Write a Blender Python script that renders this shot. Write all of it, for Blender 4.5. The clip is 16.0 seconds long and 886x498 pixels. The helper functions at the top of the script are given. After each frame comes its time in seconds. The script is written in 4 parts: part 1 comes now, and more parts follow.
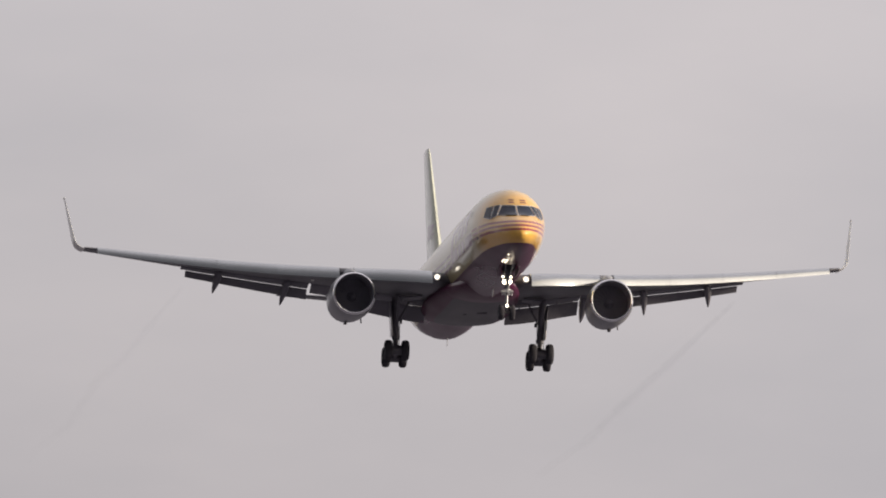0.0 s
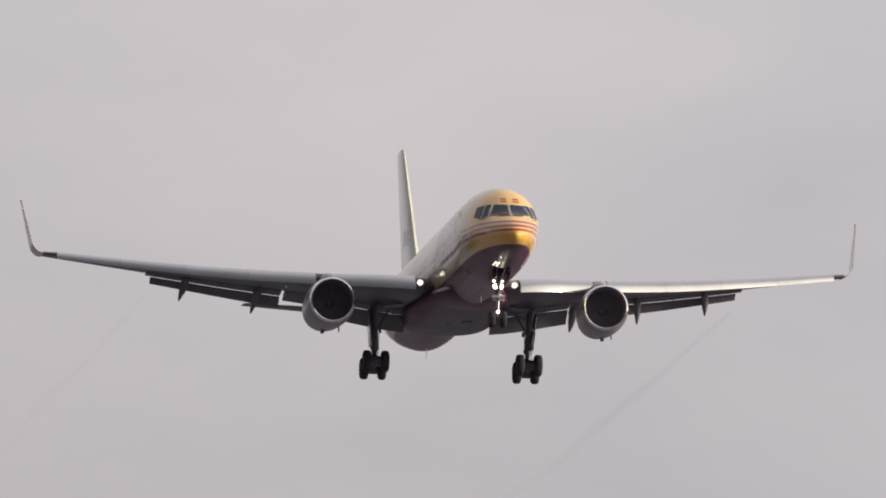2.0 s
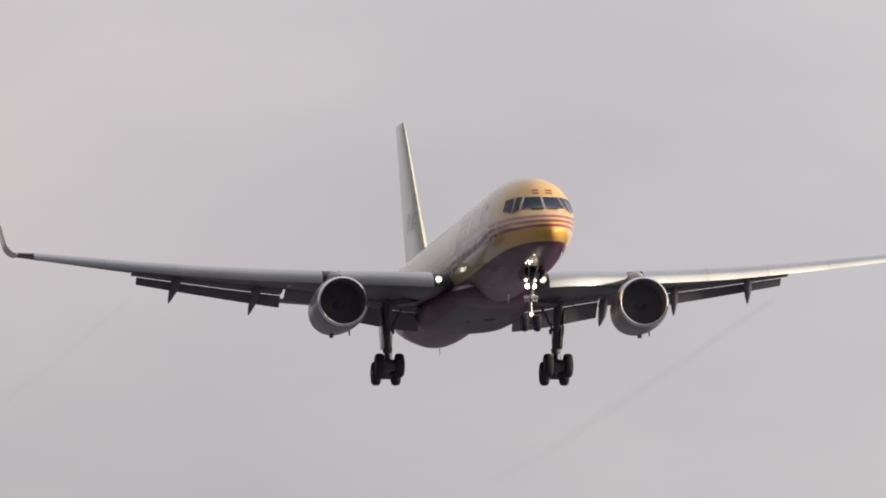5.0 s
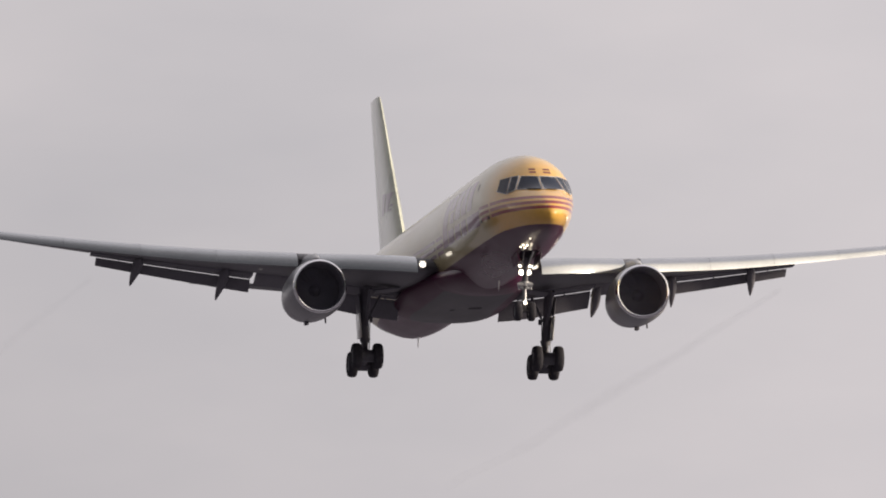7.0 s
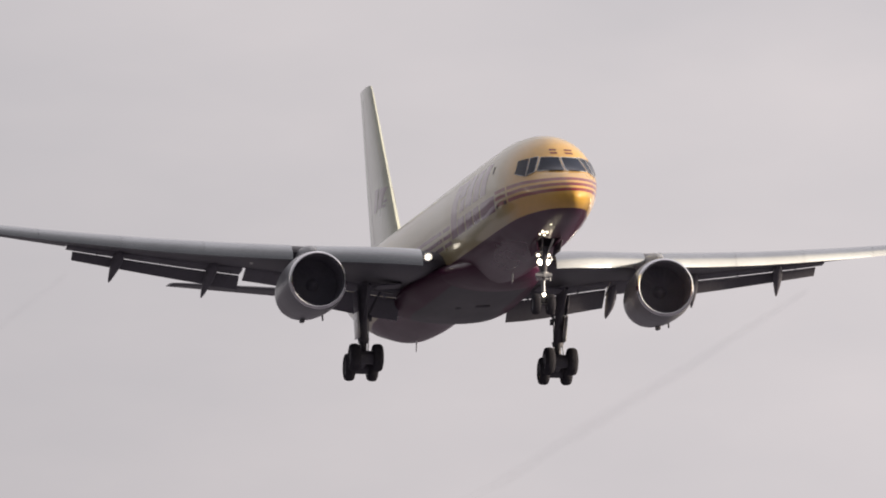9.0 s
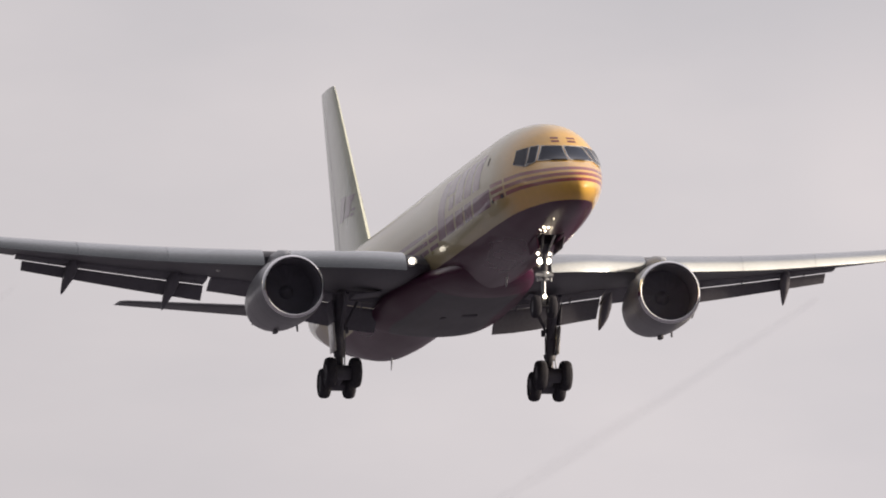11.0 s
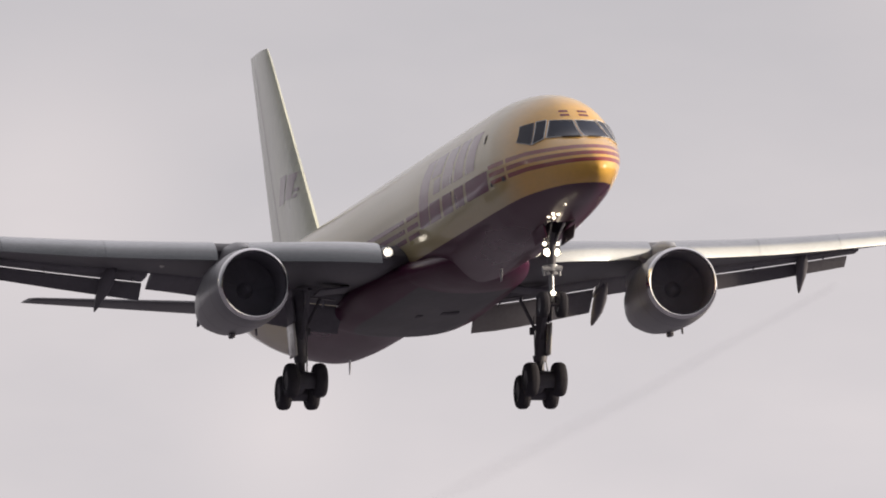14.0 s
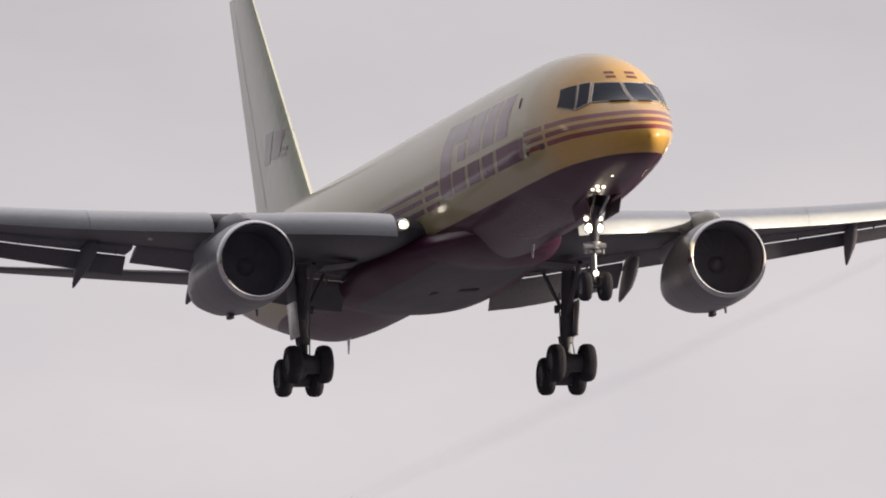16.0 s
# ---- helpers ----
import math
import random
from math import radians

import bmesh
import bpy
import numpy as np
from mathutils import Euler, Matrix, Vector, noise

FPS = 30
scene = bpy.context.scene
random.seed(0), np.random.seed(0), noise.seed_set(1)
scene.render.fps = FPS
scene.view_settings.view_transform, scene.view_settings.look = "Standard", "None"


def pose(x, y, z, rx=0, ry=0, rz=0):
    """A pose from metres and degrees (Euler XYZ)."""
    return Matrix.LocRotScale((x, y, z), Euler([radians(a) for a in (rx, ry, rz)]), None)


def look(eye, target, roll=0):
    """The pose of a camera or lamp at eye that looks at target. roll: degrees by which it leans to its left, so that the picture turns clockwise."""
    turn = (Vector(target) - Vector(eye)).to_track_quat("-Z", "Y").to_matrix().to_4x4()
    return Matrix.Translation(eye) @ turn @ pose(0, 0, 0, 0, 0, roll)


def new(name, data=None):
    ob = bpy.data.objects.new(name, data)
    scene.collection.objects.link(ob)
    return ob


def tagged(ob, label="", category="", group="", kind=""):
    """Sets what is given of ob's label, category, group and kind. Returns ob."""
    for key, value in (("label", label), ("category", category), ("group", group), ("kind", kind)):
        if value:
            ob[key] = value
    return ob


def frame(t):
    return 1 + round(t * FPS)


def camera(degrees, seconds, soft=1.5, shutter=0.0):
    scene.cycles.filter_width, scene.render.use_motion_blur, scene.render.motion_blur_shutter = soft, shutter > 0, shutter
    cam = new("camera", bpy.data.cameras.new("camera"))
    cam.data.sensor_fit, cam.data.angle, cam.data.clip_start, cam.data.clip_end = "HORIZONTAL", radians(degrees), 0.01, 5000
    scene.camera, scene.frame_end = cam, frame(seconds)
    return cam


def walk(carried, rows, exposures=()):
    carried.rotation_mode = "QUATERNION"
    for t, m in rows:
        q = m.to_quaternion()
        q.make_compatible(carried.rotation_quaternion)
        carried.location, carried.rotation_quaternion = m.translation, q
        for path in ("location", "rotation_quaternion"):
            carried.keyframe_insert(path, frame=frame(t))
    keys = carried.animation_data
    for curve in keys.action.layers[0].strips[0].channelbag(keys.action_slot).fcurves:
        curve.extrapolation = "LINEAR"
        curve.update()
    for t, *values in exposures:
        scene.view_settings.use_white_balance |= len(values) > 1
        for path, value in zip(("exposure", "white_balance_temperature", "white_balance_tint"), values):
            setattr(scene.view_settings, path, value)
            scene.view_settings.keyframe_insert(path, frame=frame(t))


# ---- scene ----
# A long lens on a tripod at eye height, panning with the approaching airliner.
cam = camera(2.2457, 16.0, soft=1.9)
walk(cam, [(t, pose(0, 0, 1.7, rx, 0, rz)) for t, rx, rz in (
    (0.0, 93.0023, -6.4918), (0.5, 92.9972, -6.6611), (1.0, 93.0086, -6.8163), (1.5, 93.0324, -6.9710), (2.0, 93.0491, -7.1228),
    (2.5, 93.0555, -7.2780), (3.0, 93.0599, -7.4325), (5.5, 93.0895, -8.3150), (6.0, 93.0857, -8.5400), (6.5, 93.0854, -8.7684),
    (7.0, 93.0924, -8.9646), (7.5, 93.1163, -9.1313), (8.0, 93.1432, -9.3855), (8.5, 93.1342, -9.6550), (9.0, 93.1226, -9.8936),
    (11.5, 93.2160, -11.3413), (12.0, 93.2426, -11.6499), (12.5, 93.2386, -12.0262), (13.0, 93.2157, -12.4472), (13.5, 93.2385, -12.7899),
    (14.0, 93.2516, -13.1556), (14.5, 93.2531, -13.5338), (15.0, 93.2634, -13.9496), (15.5, 93.2570, -14.3869), (16.0, 93.2504, -14.8484),
)])

# ---- sky and sun ----
SUN_AZ, SUN_EL = 103.0, 10.0          # degrees to the right of north (+y), and up
world = bpy.data.worlds.new("overcast_sky")
scene.world = world
world.use_nodes = True
wn, wl = world.node_tree.nodes, world.node_tree.links
wn.clear()
w_out = wn.new("ShaderNodeOutputWorld")
w_bg = wn.new("ShaderNodeBackground")
w_sky = wn.new("ShaderNodeTexSky")
w_sky.sky_type, w_sky.sun_disc = "NISHITA", False
w_sky.sun_elevation, w_sky.sun_rotation = radians(SUN_EL), radians(SUN_AZ)
w_sky.air_density, w_sky.dust_density = 1.0, 3.0
w_co = wn.new("ShaderNodeTexCoord")
w_map = wn.new("ShaderNodeMapping")
w_map.inputs["Scale"].default_value = (1.0, 1.0, 2.6)
w_n1 = wn.new("ShaderNodeTexNoise")
w_n1.inputs["Scale"].default_value, w_n1.inputs["Detail"].default_value = 26.0, 5.0
w_n1.inputs["Roughness"].default_value = 0.52
w_ramp = wn.new("ShaderNodeValToRGB")
w_ramp.color_ramp.elements[0].position, w_ramp.color_ramp.elements[0].color = 0.30, (0.590, 0.566, 0.598, 1)
w_ramp.color_ramp.elements[1].position, w_ramp.color_ramp.elements[1].color = 0.72, (0.730, 0.680, 0.698, 1)
# The cloud deck is thicker towards the north-west and near the horizon, and thins out eastwards.
w_sep = wn.new("ShaderNodeSeparateXYZ")
w_east = wn.new("ShaderNodeMapRange")
w_east.inputs["From Min"].default_value, w_east.inputs["From Max"].default_value = 0.09, 0.23
w_east.inputs["To Min"].default_value, w_east.inputs["To Max"].default_value = 0.84, 1.05
w_east.interpolation_type = "SMOOTHSTEP"
w_up = wn.new("ShaderNodeMapRange")
w_up.inputs["From Min"].default_value, w_up.inputs["From Max"].default_value = 0.038, 0.070
w_up.inputs["To Min"].default_value, w_up.inputs["To Max"].default_value = -0.5, 0.5
w_lean = wn.new("ShaderNodeMapRange")
w_lean.inputs["From Min"].default_value, w_lean.inputs["From Max"].default_value = 0.10, 0.25
w_lean.inputs["To Min"].default_value, w_lean.inputs["To Max"].default_value = 0.22, -0.14
w_grad = wn.new("ShaderNodeMath")
w_grad.operation, w_grad.inputs[2].default_value = "MULTIPLY_ADD", 1.0
w_mul = wn.new("ShaderNodeMath")
w_mul.operation = "MULTIPLY"
w_cloud = wn.new("ShaderNodeVectorMath")
w_cloud.operation = "SCALE"
w_scale = wn.new("ShaderNodeVectorMath")
w_scale.operation = "SCALE"
w_scale.inputs["Scale"].default_value = 0.10
# The overcast is brightest towards and above the low sun and dims away from it.
w_dot = wn.new("ShaderNodeVectorMath")
w_dot.operation = "DOT_PRODUCT"
w_dot.inputs[1].default_value = (0.55, 0.835, 0.0)
w_side = wn.new("ShaderNodeMapRange")
w_side.interpolation_type = "SMOOTHSTEP"
w_side.inputs["From Min"].default_value, w_side.inputs["From Max"].default_value = -0.62, 0.80
w_side.inputs["To Min"].default_value, w_side.inputs["To Max"].default_value = 0.07, 1.0
w_top = wn.new("ShaderNodeMapRange")          # and brighter overhead than near the horizon
w_top.inputs["From Min"].default_value, w_top.inputs["From Max"].default_value = 0.07, 1.0
w_top.inputs["To Min"].default_value, w_top.inputs["To Max"].default_value = 0.0, 0.52
w_sun = wn.new("ShaderNodeVectorMath")        # wide glow of the cloud in front of the sun
w_sun.operation = "DOT_PRODUCT"
w_sun.inputs[1].default_value = (math.sin(radians(SUN_AZ)) * math.cos(radians(SUN_EL)), math.cos(radians(SUN_AZ)) * math.cos(radians(SUN_EL)), math.sin(radians(SUN_EL)))
w_aur = wn.new("ShaderNodeMapRange")
w_aur.interpolation_type = "SMOOTHSTEP"
w_aur.inputs["From Min"].default_value, w_aur.inputs["From Max"].default_value = 0.50, 1.0
w_aur.inputs["To Max"].default_value = 2.2
w_add = wn.new("ShaderNodeMath")
w_add.operation = "ADD"
w_add2 = wn.new("ShaderNodeMath")
w_add2.operation = "ADD"
wl.new(w_sep.outputs["Z"], w_top.inputs["Value"])
wl.new(w_co.outputs["Generated"], w_sun.inputs[0])
wl.new(w_sun.outputs["Value"], w_aur.inputs["Value"])
wl.new(w_top.outputs["Result"], w_add.inputs[0])
wl.new(w_aur.outputs["Result"], w_add.inputs[1])
w_mul2 = wn.new("ShaderNodeMath")
w_mul2.operation = "MULTIPLY"
wl.new(w_co.outputs["Generated"], w_dot.inputs[0])
wl.new(w_dot.outputs["Value"], w_side.inputs["Value"])
wl.new(w_mul.outputs["Value"], w_mul2.inputs[0])
wl.new(w_side.outputs["Result"], w_add2.inputs[0])
wl.new(w_add.outputs["Value"], w_add2.inputs[1])
wl.new(w_add2.outputs["Value"], w_mul2.inputs[1])
w_mix = wn.new("ShaderNodeMix")
w_mix.data_type = "RGBA"
w_mix.inputs["Factor"].default_value = 0.92
wl.new(w_co.outputs["Generated"], w_map.inputs["Vector"])
wl.new(w_map.outputs["Vector"], w_n1.inputs["Vector"])
wl.new(w_n1.outputs["Fac"], w_ramp.inputs["Fac"])
wl.new(w_co.outputs["Generated"], w_sep.inputs["Vector"])
wl.new(w_sep.outputs["X"], w_east.inputs["Value"])
wl.new(w_sep.outputs["Z"], w_up.inputs["Value"])
wl.new(w_east.outputs["Result"], w_mul.inputs[0])
wl.new(w_sep.outputs["X"], w_lean.inputs["Value"])
wl.new(w_up.outputs["Result"], w_grad.inputs[0])
wl.new(w_lean.outputs["Result"], w_grad.inputs[1])
wl.new(w_grad.outputs["Value"], w_mul.inputs[1])
w_warm = wn.new("ShaderNodeMix")
w_warm.data_type = "RGBA"
w_warm.inputs["B"].default_value = (0.74, 0.655, 0.56, 1)
wl.new(w_aur.outputs["Result"], w_warm.inputs["Factor"])
wl.new(w_ramp.outputs["Color"], w_warm.inputs["A"])
w_tint = w_warm.outputs["Result"]
for az, el, wide, gain in ((12.15, 3.36, 0.0050, 0.075), (12.75, 2.80, 0.0045, 0.07), (15.9, 3.0, 0.009, 0.06), (6.6, 3.9, 0.016, 0.04)):
    # thin places in the cloud that let some of the evening sun through
    w_p = wn.new("ShaderNodeVectorMath")
    w_p.operation = "DISTANCE"
    w_p.inputs[1].default_value = (math.sin(radians(az)) * math.cos(radians(el)), math.cos(radians(az)) * math.cos(radians(el)), math.sin(radians(el)))
    w_n = wn.new("ShaderNodeMath")
    w_n.operation = "MULTIPLY_ADD"
    w_n.inputs[1].default_value = 0.016
    w_r = wn.new("ShaderNodeMapRange")
    w_r.interpolation_type = "SMOOTHERSTEP"
    w_r.inputs["From Min"].default_value, w_r.inputs["From Max"].default_value = 0.008, 0.008 + wide * 1.6
    w_r.inputs["To Min"].default_value, w_r.inputs["To Max"].default_value = gain, 0.0
    w_a = wn.new("ShaderNodeVectorMath")
    w_a.operation = "MULTIPLY_ADD"
    w_a.inputs[1].default_value = (1.0, 0.80, 0.70)
    wl.new(w_co.outputs["Generated"], w_p.inputs[0])
    wl.new(w_n1.outputs["Fac"], w_n.inputs[0])
    wl.new(w_p.outputs["Value"], w_n.inputs[2])
    wl.new(w_n.outputs["Value"], w_r.inputs["Value"])
    wl.new(w_r.outputs["Result"], w_a.inputs[0])
    wl.new(w_tint, w_a.inputs[2])
    w_tint = w_a.outputs["Vector"]
wl.new(w_tint, w_cloud.inputs[0])
wl.new(w_mul2.outputs["Value"], w_cloud.inputs["Scale"])
wl.new(w_sky.outputs["Color"], w_scale.inputs[0])
wl.new(w_scale.outputs["Vector"], w_mix.inputs["A"])
wl.new(w_cloud.outputs["Vector"], w_mix.inputs["B"])
wl.new(w_mix.outputs["Result"], w_bg.inputs["Color"])
wl.new(w_bg.outputs["Background"], w_out.inputs["Surface"])

sun_data = bpy.data.lights.new("sun", "SUN")
sun_data.energy, sun_data.angle, sun_data.color = 4.2, radians(5), (1.0, 0.86, 0.68)
sun = new("sun", sun_data)
_sd = Vector((math.sin(radians(SUN_AZ)) * math.cos(radians(SUN_EL)), math.cos(radians(SUN_AZ)) * math.cos(radians(SUN_EL)), math.sin(radians(SUN_EL))))
sun.matrix_basis = look(_sd * 50, (0, 0, 0))


# ---- materials ----
def material(name, color, rough=0.5, metal=0.0, vary=0.12, scale=3.0, bump=0.0, coat=0.0, stretch=(1, 1, 1), spec=0.5, coat_rough=0.05):
    m = bpy.data.materials.new(name)
    m.use_nodes = True
    n, l = m.node_tree.nodes, m.node_tree.links
    b = n["Principled BSDF"]
    b.inputs["Roughness"].default_value, b.inputs["Metallic"].default_value = rough, metal
    b.inputs["Coat Weight"].default_value, b.inputs["Coat Roughness"].default_value = coat, coat_rough
    b.inputs["Specular IOR Level"].default_value = spec
    co, mp = n.new("ShaderNodeTexCoord"), n.new("ShaderNodeMapping")
    mp.inputs["Scale"].default_value = stretch
    l.new(co.outputs["Object"], mp.inputs["Vector"])
    big, fine = n.new("ShaderNodeTexNoise"), n.new("ShaderNodeTexNoise")
    big.inputs["Scale"].default_value, big.inputs["Detail"].default_value = scale * 0.35, 4
    fine.inputs["Scale"].default_value, fine.inputs["Detail"].default_value = scale * 6, 6
    for t in (big, fine):
        l.new(mp.outputs["Vector"], t.inputs["Vector"])
    add = n.new("ShaderNodeMath")
    add.operation = "MULTIPLY_ADD"
    add.inputs[1].default_value = 0.45
    l.new(fine.outputs["Fac"], add.inputs[0])
    l.new(big.outputs["Fac"], add.inputs[2])
    ramp = n.new("ShaderNodeMapRange")
    ramp.inputs["From Min"].default_value, ramp.inputs["From Max"].default_value = 0.45, 1.0
    ramp.inputs["To Min"].default_value, ramp.inputs["To Max"].default_value = 1 - vary, 1 + vary
    l.new(add.outputs["Value"], ramp.inputs["Value"])
    sc = n.new("ShaderNodeVectorMath")
    sc.operation, sc.inputs[0].default_value = "SCALE", color
    l.new(ramp.outputs["Result"], sc.inputs["Scale"])
    l.new(sc.outputs["Vector"], b.inputs["Base Color"])
    rr = n.new("ShaderNodeMapRange")
    rr.inputs["From Min"].default_value, rr.inputs["From Max"].default_value = 0.3, 0.7
    rr.inputs["To Min"].default_value, rr.inputs["To Max"].default_value = max(rough - 0.07, 0.03), min(rough + 0.09, 1)
    l.new(big.outputs["Fac"], rr.inputs["Value"])
    l.new(rr.outputs["Result"], b.inputs["Roughness"])
    if bump:
        bp = n.new("ShaderNodeBump")
        bp.inputs["Strength"].default_value, bp.inputs["Distance"].default_value = bump, 0.01
        l.new(fine.outputs["Fac"], bp.inputs["Height"])
        l.new(bp.outputs["Normal"], b.inputs["Normal"])
    return m


def glow(name, color, strength):
    m = bpy.data.materials.new(name)
    m.use_nodes = True
    b = m.node_tree.nodes["Principled BSDF"]
    b.inputs["Base Color"].default_value = (0.8, 0.8, 0.8, 1)
    b.inputs["Emission Color"].default_value = (*color, 1)
    b.inputs["Emission Strength"].default_value = strength
    return m


YELLOW, MAROON = (0.75, 0.43, 0.085), (0.062, 0.007, 0.034)
# the fin's yellow made paler: haze and sky sheen put into the colour
M_YELLOW = material("hazed_yellow_paint", (0.54, 0.56, 0.45), 0.32, 0, 0.24, 1.2, coat=0.8, spec=0.3, stretch=(1, 1.2, 0.3))
M_MAROON = material("maroon_paint", MAROON, 0.40, 0, 0.2, 1.5, coat=0.12, spec=0.25, coat_rough=0.25)
M_LOGO = material("red_paint", (0.17, 0.035, 0.085), 0.32, 0, 0.16, 2.0, coat=0.85, spec=0.25, coat_rough=0.06)
M_MARK = material("dark_red_paint", (0.155, 0.010, 0.012), 0.34, 0, 0.12, 4.0, coat=0.5, spec=0.25)
M_PALE_RED = material("pale_red_paint", (0.31, 0.235, 0.27), 0.34, 0, 0.2, 2.0, coat=0.8, spec=0.3)
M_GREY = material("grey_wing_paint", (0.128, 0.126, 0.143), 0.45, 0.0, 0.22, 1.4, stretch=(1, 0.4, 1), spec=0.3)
M_UNDER = material("grey_fairing_paint", (0.24, 0.235, 0.25), 0.32, 0, 0.16, 1.2, coat=0.55, stretch=(1, 0.35, 1), spec=0.4)
M_SLAT = material("bare_slat_metal", (0.47, 0.485, 0.50), 0.16, 0.95, 0.12, 2.0, stretch=(0.4, 1, 1))
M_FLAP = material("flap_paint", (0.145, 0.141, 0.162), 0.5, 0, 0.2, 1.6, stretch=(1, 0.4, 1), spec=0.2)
M_COWL = material("grey_cowl_paint", (0.235, 0.238, 0.258), 0.36, 0.30, 0.2, 1.8, coat=0.25, coat_rough=0.15)
M_PYLON = material("pale_pylon_paint", (0.40, 0.405, 0.43), 0.4, 0.0, 0.14, 1.8, coat=0.2)
M_DOOR = material("dark_door_paint", (0.075, 0.062, 0.075), 0.5, 0.0, 0.2, 3.0)
M_LIP = material("polished_lip_metal", (0.82, 0.82, 0.84), 0.13, 1.0, 0.06, 3.0)
M_DUCT = material("inlet_liner", (0.185, 0.180, 0.215), 0.7, 0.0, 0.2, 4.0)
M_FAN = material("titanium_fan", (0.165, 0.161, 0.195), 0.9, 0.0, 0.15, 5.0)
M_DARK = material("dark_bay", (0.085, 0.081, 0.095), 0.8, 0.0, 0.25, 4.0)
M_TYRE = material("tyre_rubber", (0.055, 0.053, 0.063), 0.9, 0, 0.25, 9.0, bump=0.3, spec=0.12)
M_RIM = material("wheel_rim_metal", (0.20, 0.20, 0.21), 0.5, 0.5, 0.2, 8.0)
M_STRUT = material("gear_steel", (0.120, 0.117, 0.135), 0.5, 0.3, 0.25, 6.0)
M_CHROME = material("oleo_chrome", (0.32, 0.32, 0.34), 0.34, 0.8, 0.05, 6.0)
M_GLASS = material("cockpit_glass", (0.005, 0.011, 0.030), 0.05, 0.0, 0.2, 2.0, spec=0.14)
M_FRAME = material("window_frame_metal", (0.66, 0.66, 0.67), 0.32, 0.4, 0.1, 6.0)
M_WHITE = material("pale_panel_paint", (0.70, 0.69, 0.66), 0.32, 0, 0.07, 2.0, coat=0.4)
M_LAMP = glow("lit_lamp", (1.0, 0.86, 0.64), 12.0)
M_LAMP_ROOT = glow("lit_root_lamp", (1.0, 0.90, 0.74), 2.4)
M_LAMP_SMALL = glow("small_lit_lamp", (1.0, 0.86, 0.64), 6.0)


def livery():
    """Yellow upper hull, maroon belly, three red bands round the nose."""
    m = material("airliner_livery", YELLOW, 0.32, 0, 0.13, 1.2, coat=0.85, spec=0.25, bump=0.06, stretch=(1, 0.3, 1), coat_rough=0.03)
    n, l = m.node_tree.nodes, m.node_tree.links
    b = n["Principled BSDF"]
    tint = b.inputs["Base Color"].links[0].from_node
    co, sep = n.new("ShaderNodeTexCoord"), n.new("ShaderNodeSeparateXYZ")
    l.new(co.outputs["Object"], sep.inputs["Vector"])

    def calc(op, a, c):
        k = n.new("ShaderNodeMath")
        k.operation = op
        for i, v in enumerate((a, c)):
            if isinstance(v, (int, float)):
                k.inputs[i].default_value = v
            else:
                l.new(v, k.inputs[i])
        return k.outputs["Value"]

    aft = calc("SUBTRACT", 20.0, sep.outputs["Y"])      # metres behind the nose tip
    z = sep.outputs["Z"]
    curve = n.new("ShaderNodeFloatCurve")
    pts = curve.mapping.curves[0].points
    span = 47.0
    for i, (s, v) in enumerate(BELLY_LINE):
        if i < 2:
            pts[i].location = (s / span, v / 4 + 0.5)
        else:
            pts.new(s / span, v / 4 + 0.5)
    curve.mapping.update()
    l.new(calc("DIVIDE", aft, span), curve.inputs["Value"])
    line = calc("MULTIPLY", calc("SUBTRACT", curve.outputs["Value"], 0.5), 4.0)
    belly = calc("LESS_THAN", z, line)
    band = None
    for zc in BAND_Z:
        one = calc("LESS_THAN", calc("ABSOLUTE", calc("SUBTRACT", calc("SUBTRACT", z, zc), calc("MULTIPLY", calc("MINIMUM", aft, 3.2), BAND_SLOPE)), 0.0), BAND_HALF)
        band = one if band is None else calc("MAXIMUM", band, one)
    gap = calc("GREATER_THAN", calc("ABSOLUTE", calc("SUBTRACT", aft, DOOR_CUT), 0.0), 0.09)
    band = calc("MULTIPLY", calc("MULTIPLY", band, calc("LESS_THAN", aft, BAND_END)), gap)
    # sky sheen on the long barrel behind the cockpit, mixed into the yellow as cream
    sheen_ramp = n.new("ShaderNodeMapRange")
    sheen_ramp.interpolation_type = "SMOOTHSTEP"
    sheen_ramp.inputs["From Min"].default_value, sheen_ramp.inputs["From Max"].default_value = 3.4, 6.6
    sheen_ramp.inputs["To Max"].default_value = 0.66
    l.new(aft, sheen_ramp.inputs["Value"])
    sheened = n.new("ShaderNodeMix")
    sheened.data_type = "RGBA"
    sheened.inputs["B"].default_value = (0.44, 0.49, 0.35, 1)
    l.new(sheen_ramp.outputs["Result"], sheened.inputs["Factor"])
    l.new(tint.outputs["Vector"], sheened.inputs["A"])
    red = n.new("ShaderNodeMix")
    red.data_type = "RGBA"
    red.inputs["B"].default_value = (0.25, 0.012, 0.010, 1)
    l.new(band, red.inputs["Factor"])
    l.new(sheened.outputs["Result"], red.inputs["A"])
    low = n.new("ShaderNodeMix")
    low.data_type = "RGBA"
    low.inputs["B"].default_value = (*MAROON, 1)
    l.new(belly, low.inputs["Factor"])
    l.new(red.outputs["Result"], low.inputs["A"])
    l.new(low.outputs["Result"], b.inputs["Base Color"])
    # the belly paint is duller than the polished upper hull
    l.new(calc("SUBTRACT", 0.75, calc("MULTIPLY", belly, 0.52)), b.inputs["Coat Weight"])
    return m


BELLY_LINE = [(0.0, -1.07), (0.8, -1.01), (2.0, -0.96), (4.0, -0.94), (7.0, -1.02), (12.0, -1.07), (16.0, -1.1), (24.0, -1.15), (32.0, -1.25), (47.0, -1.3)]
BAND_Z, BAND_SLOPE, BAND_HALF, BAND_END, DOOR_CUT = (0.045, -0.178, -0.395), 0.034, 0.064, 6.3, 4.78
M_LIVERY = livery()


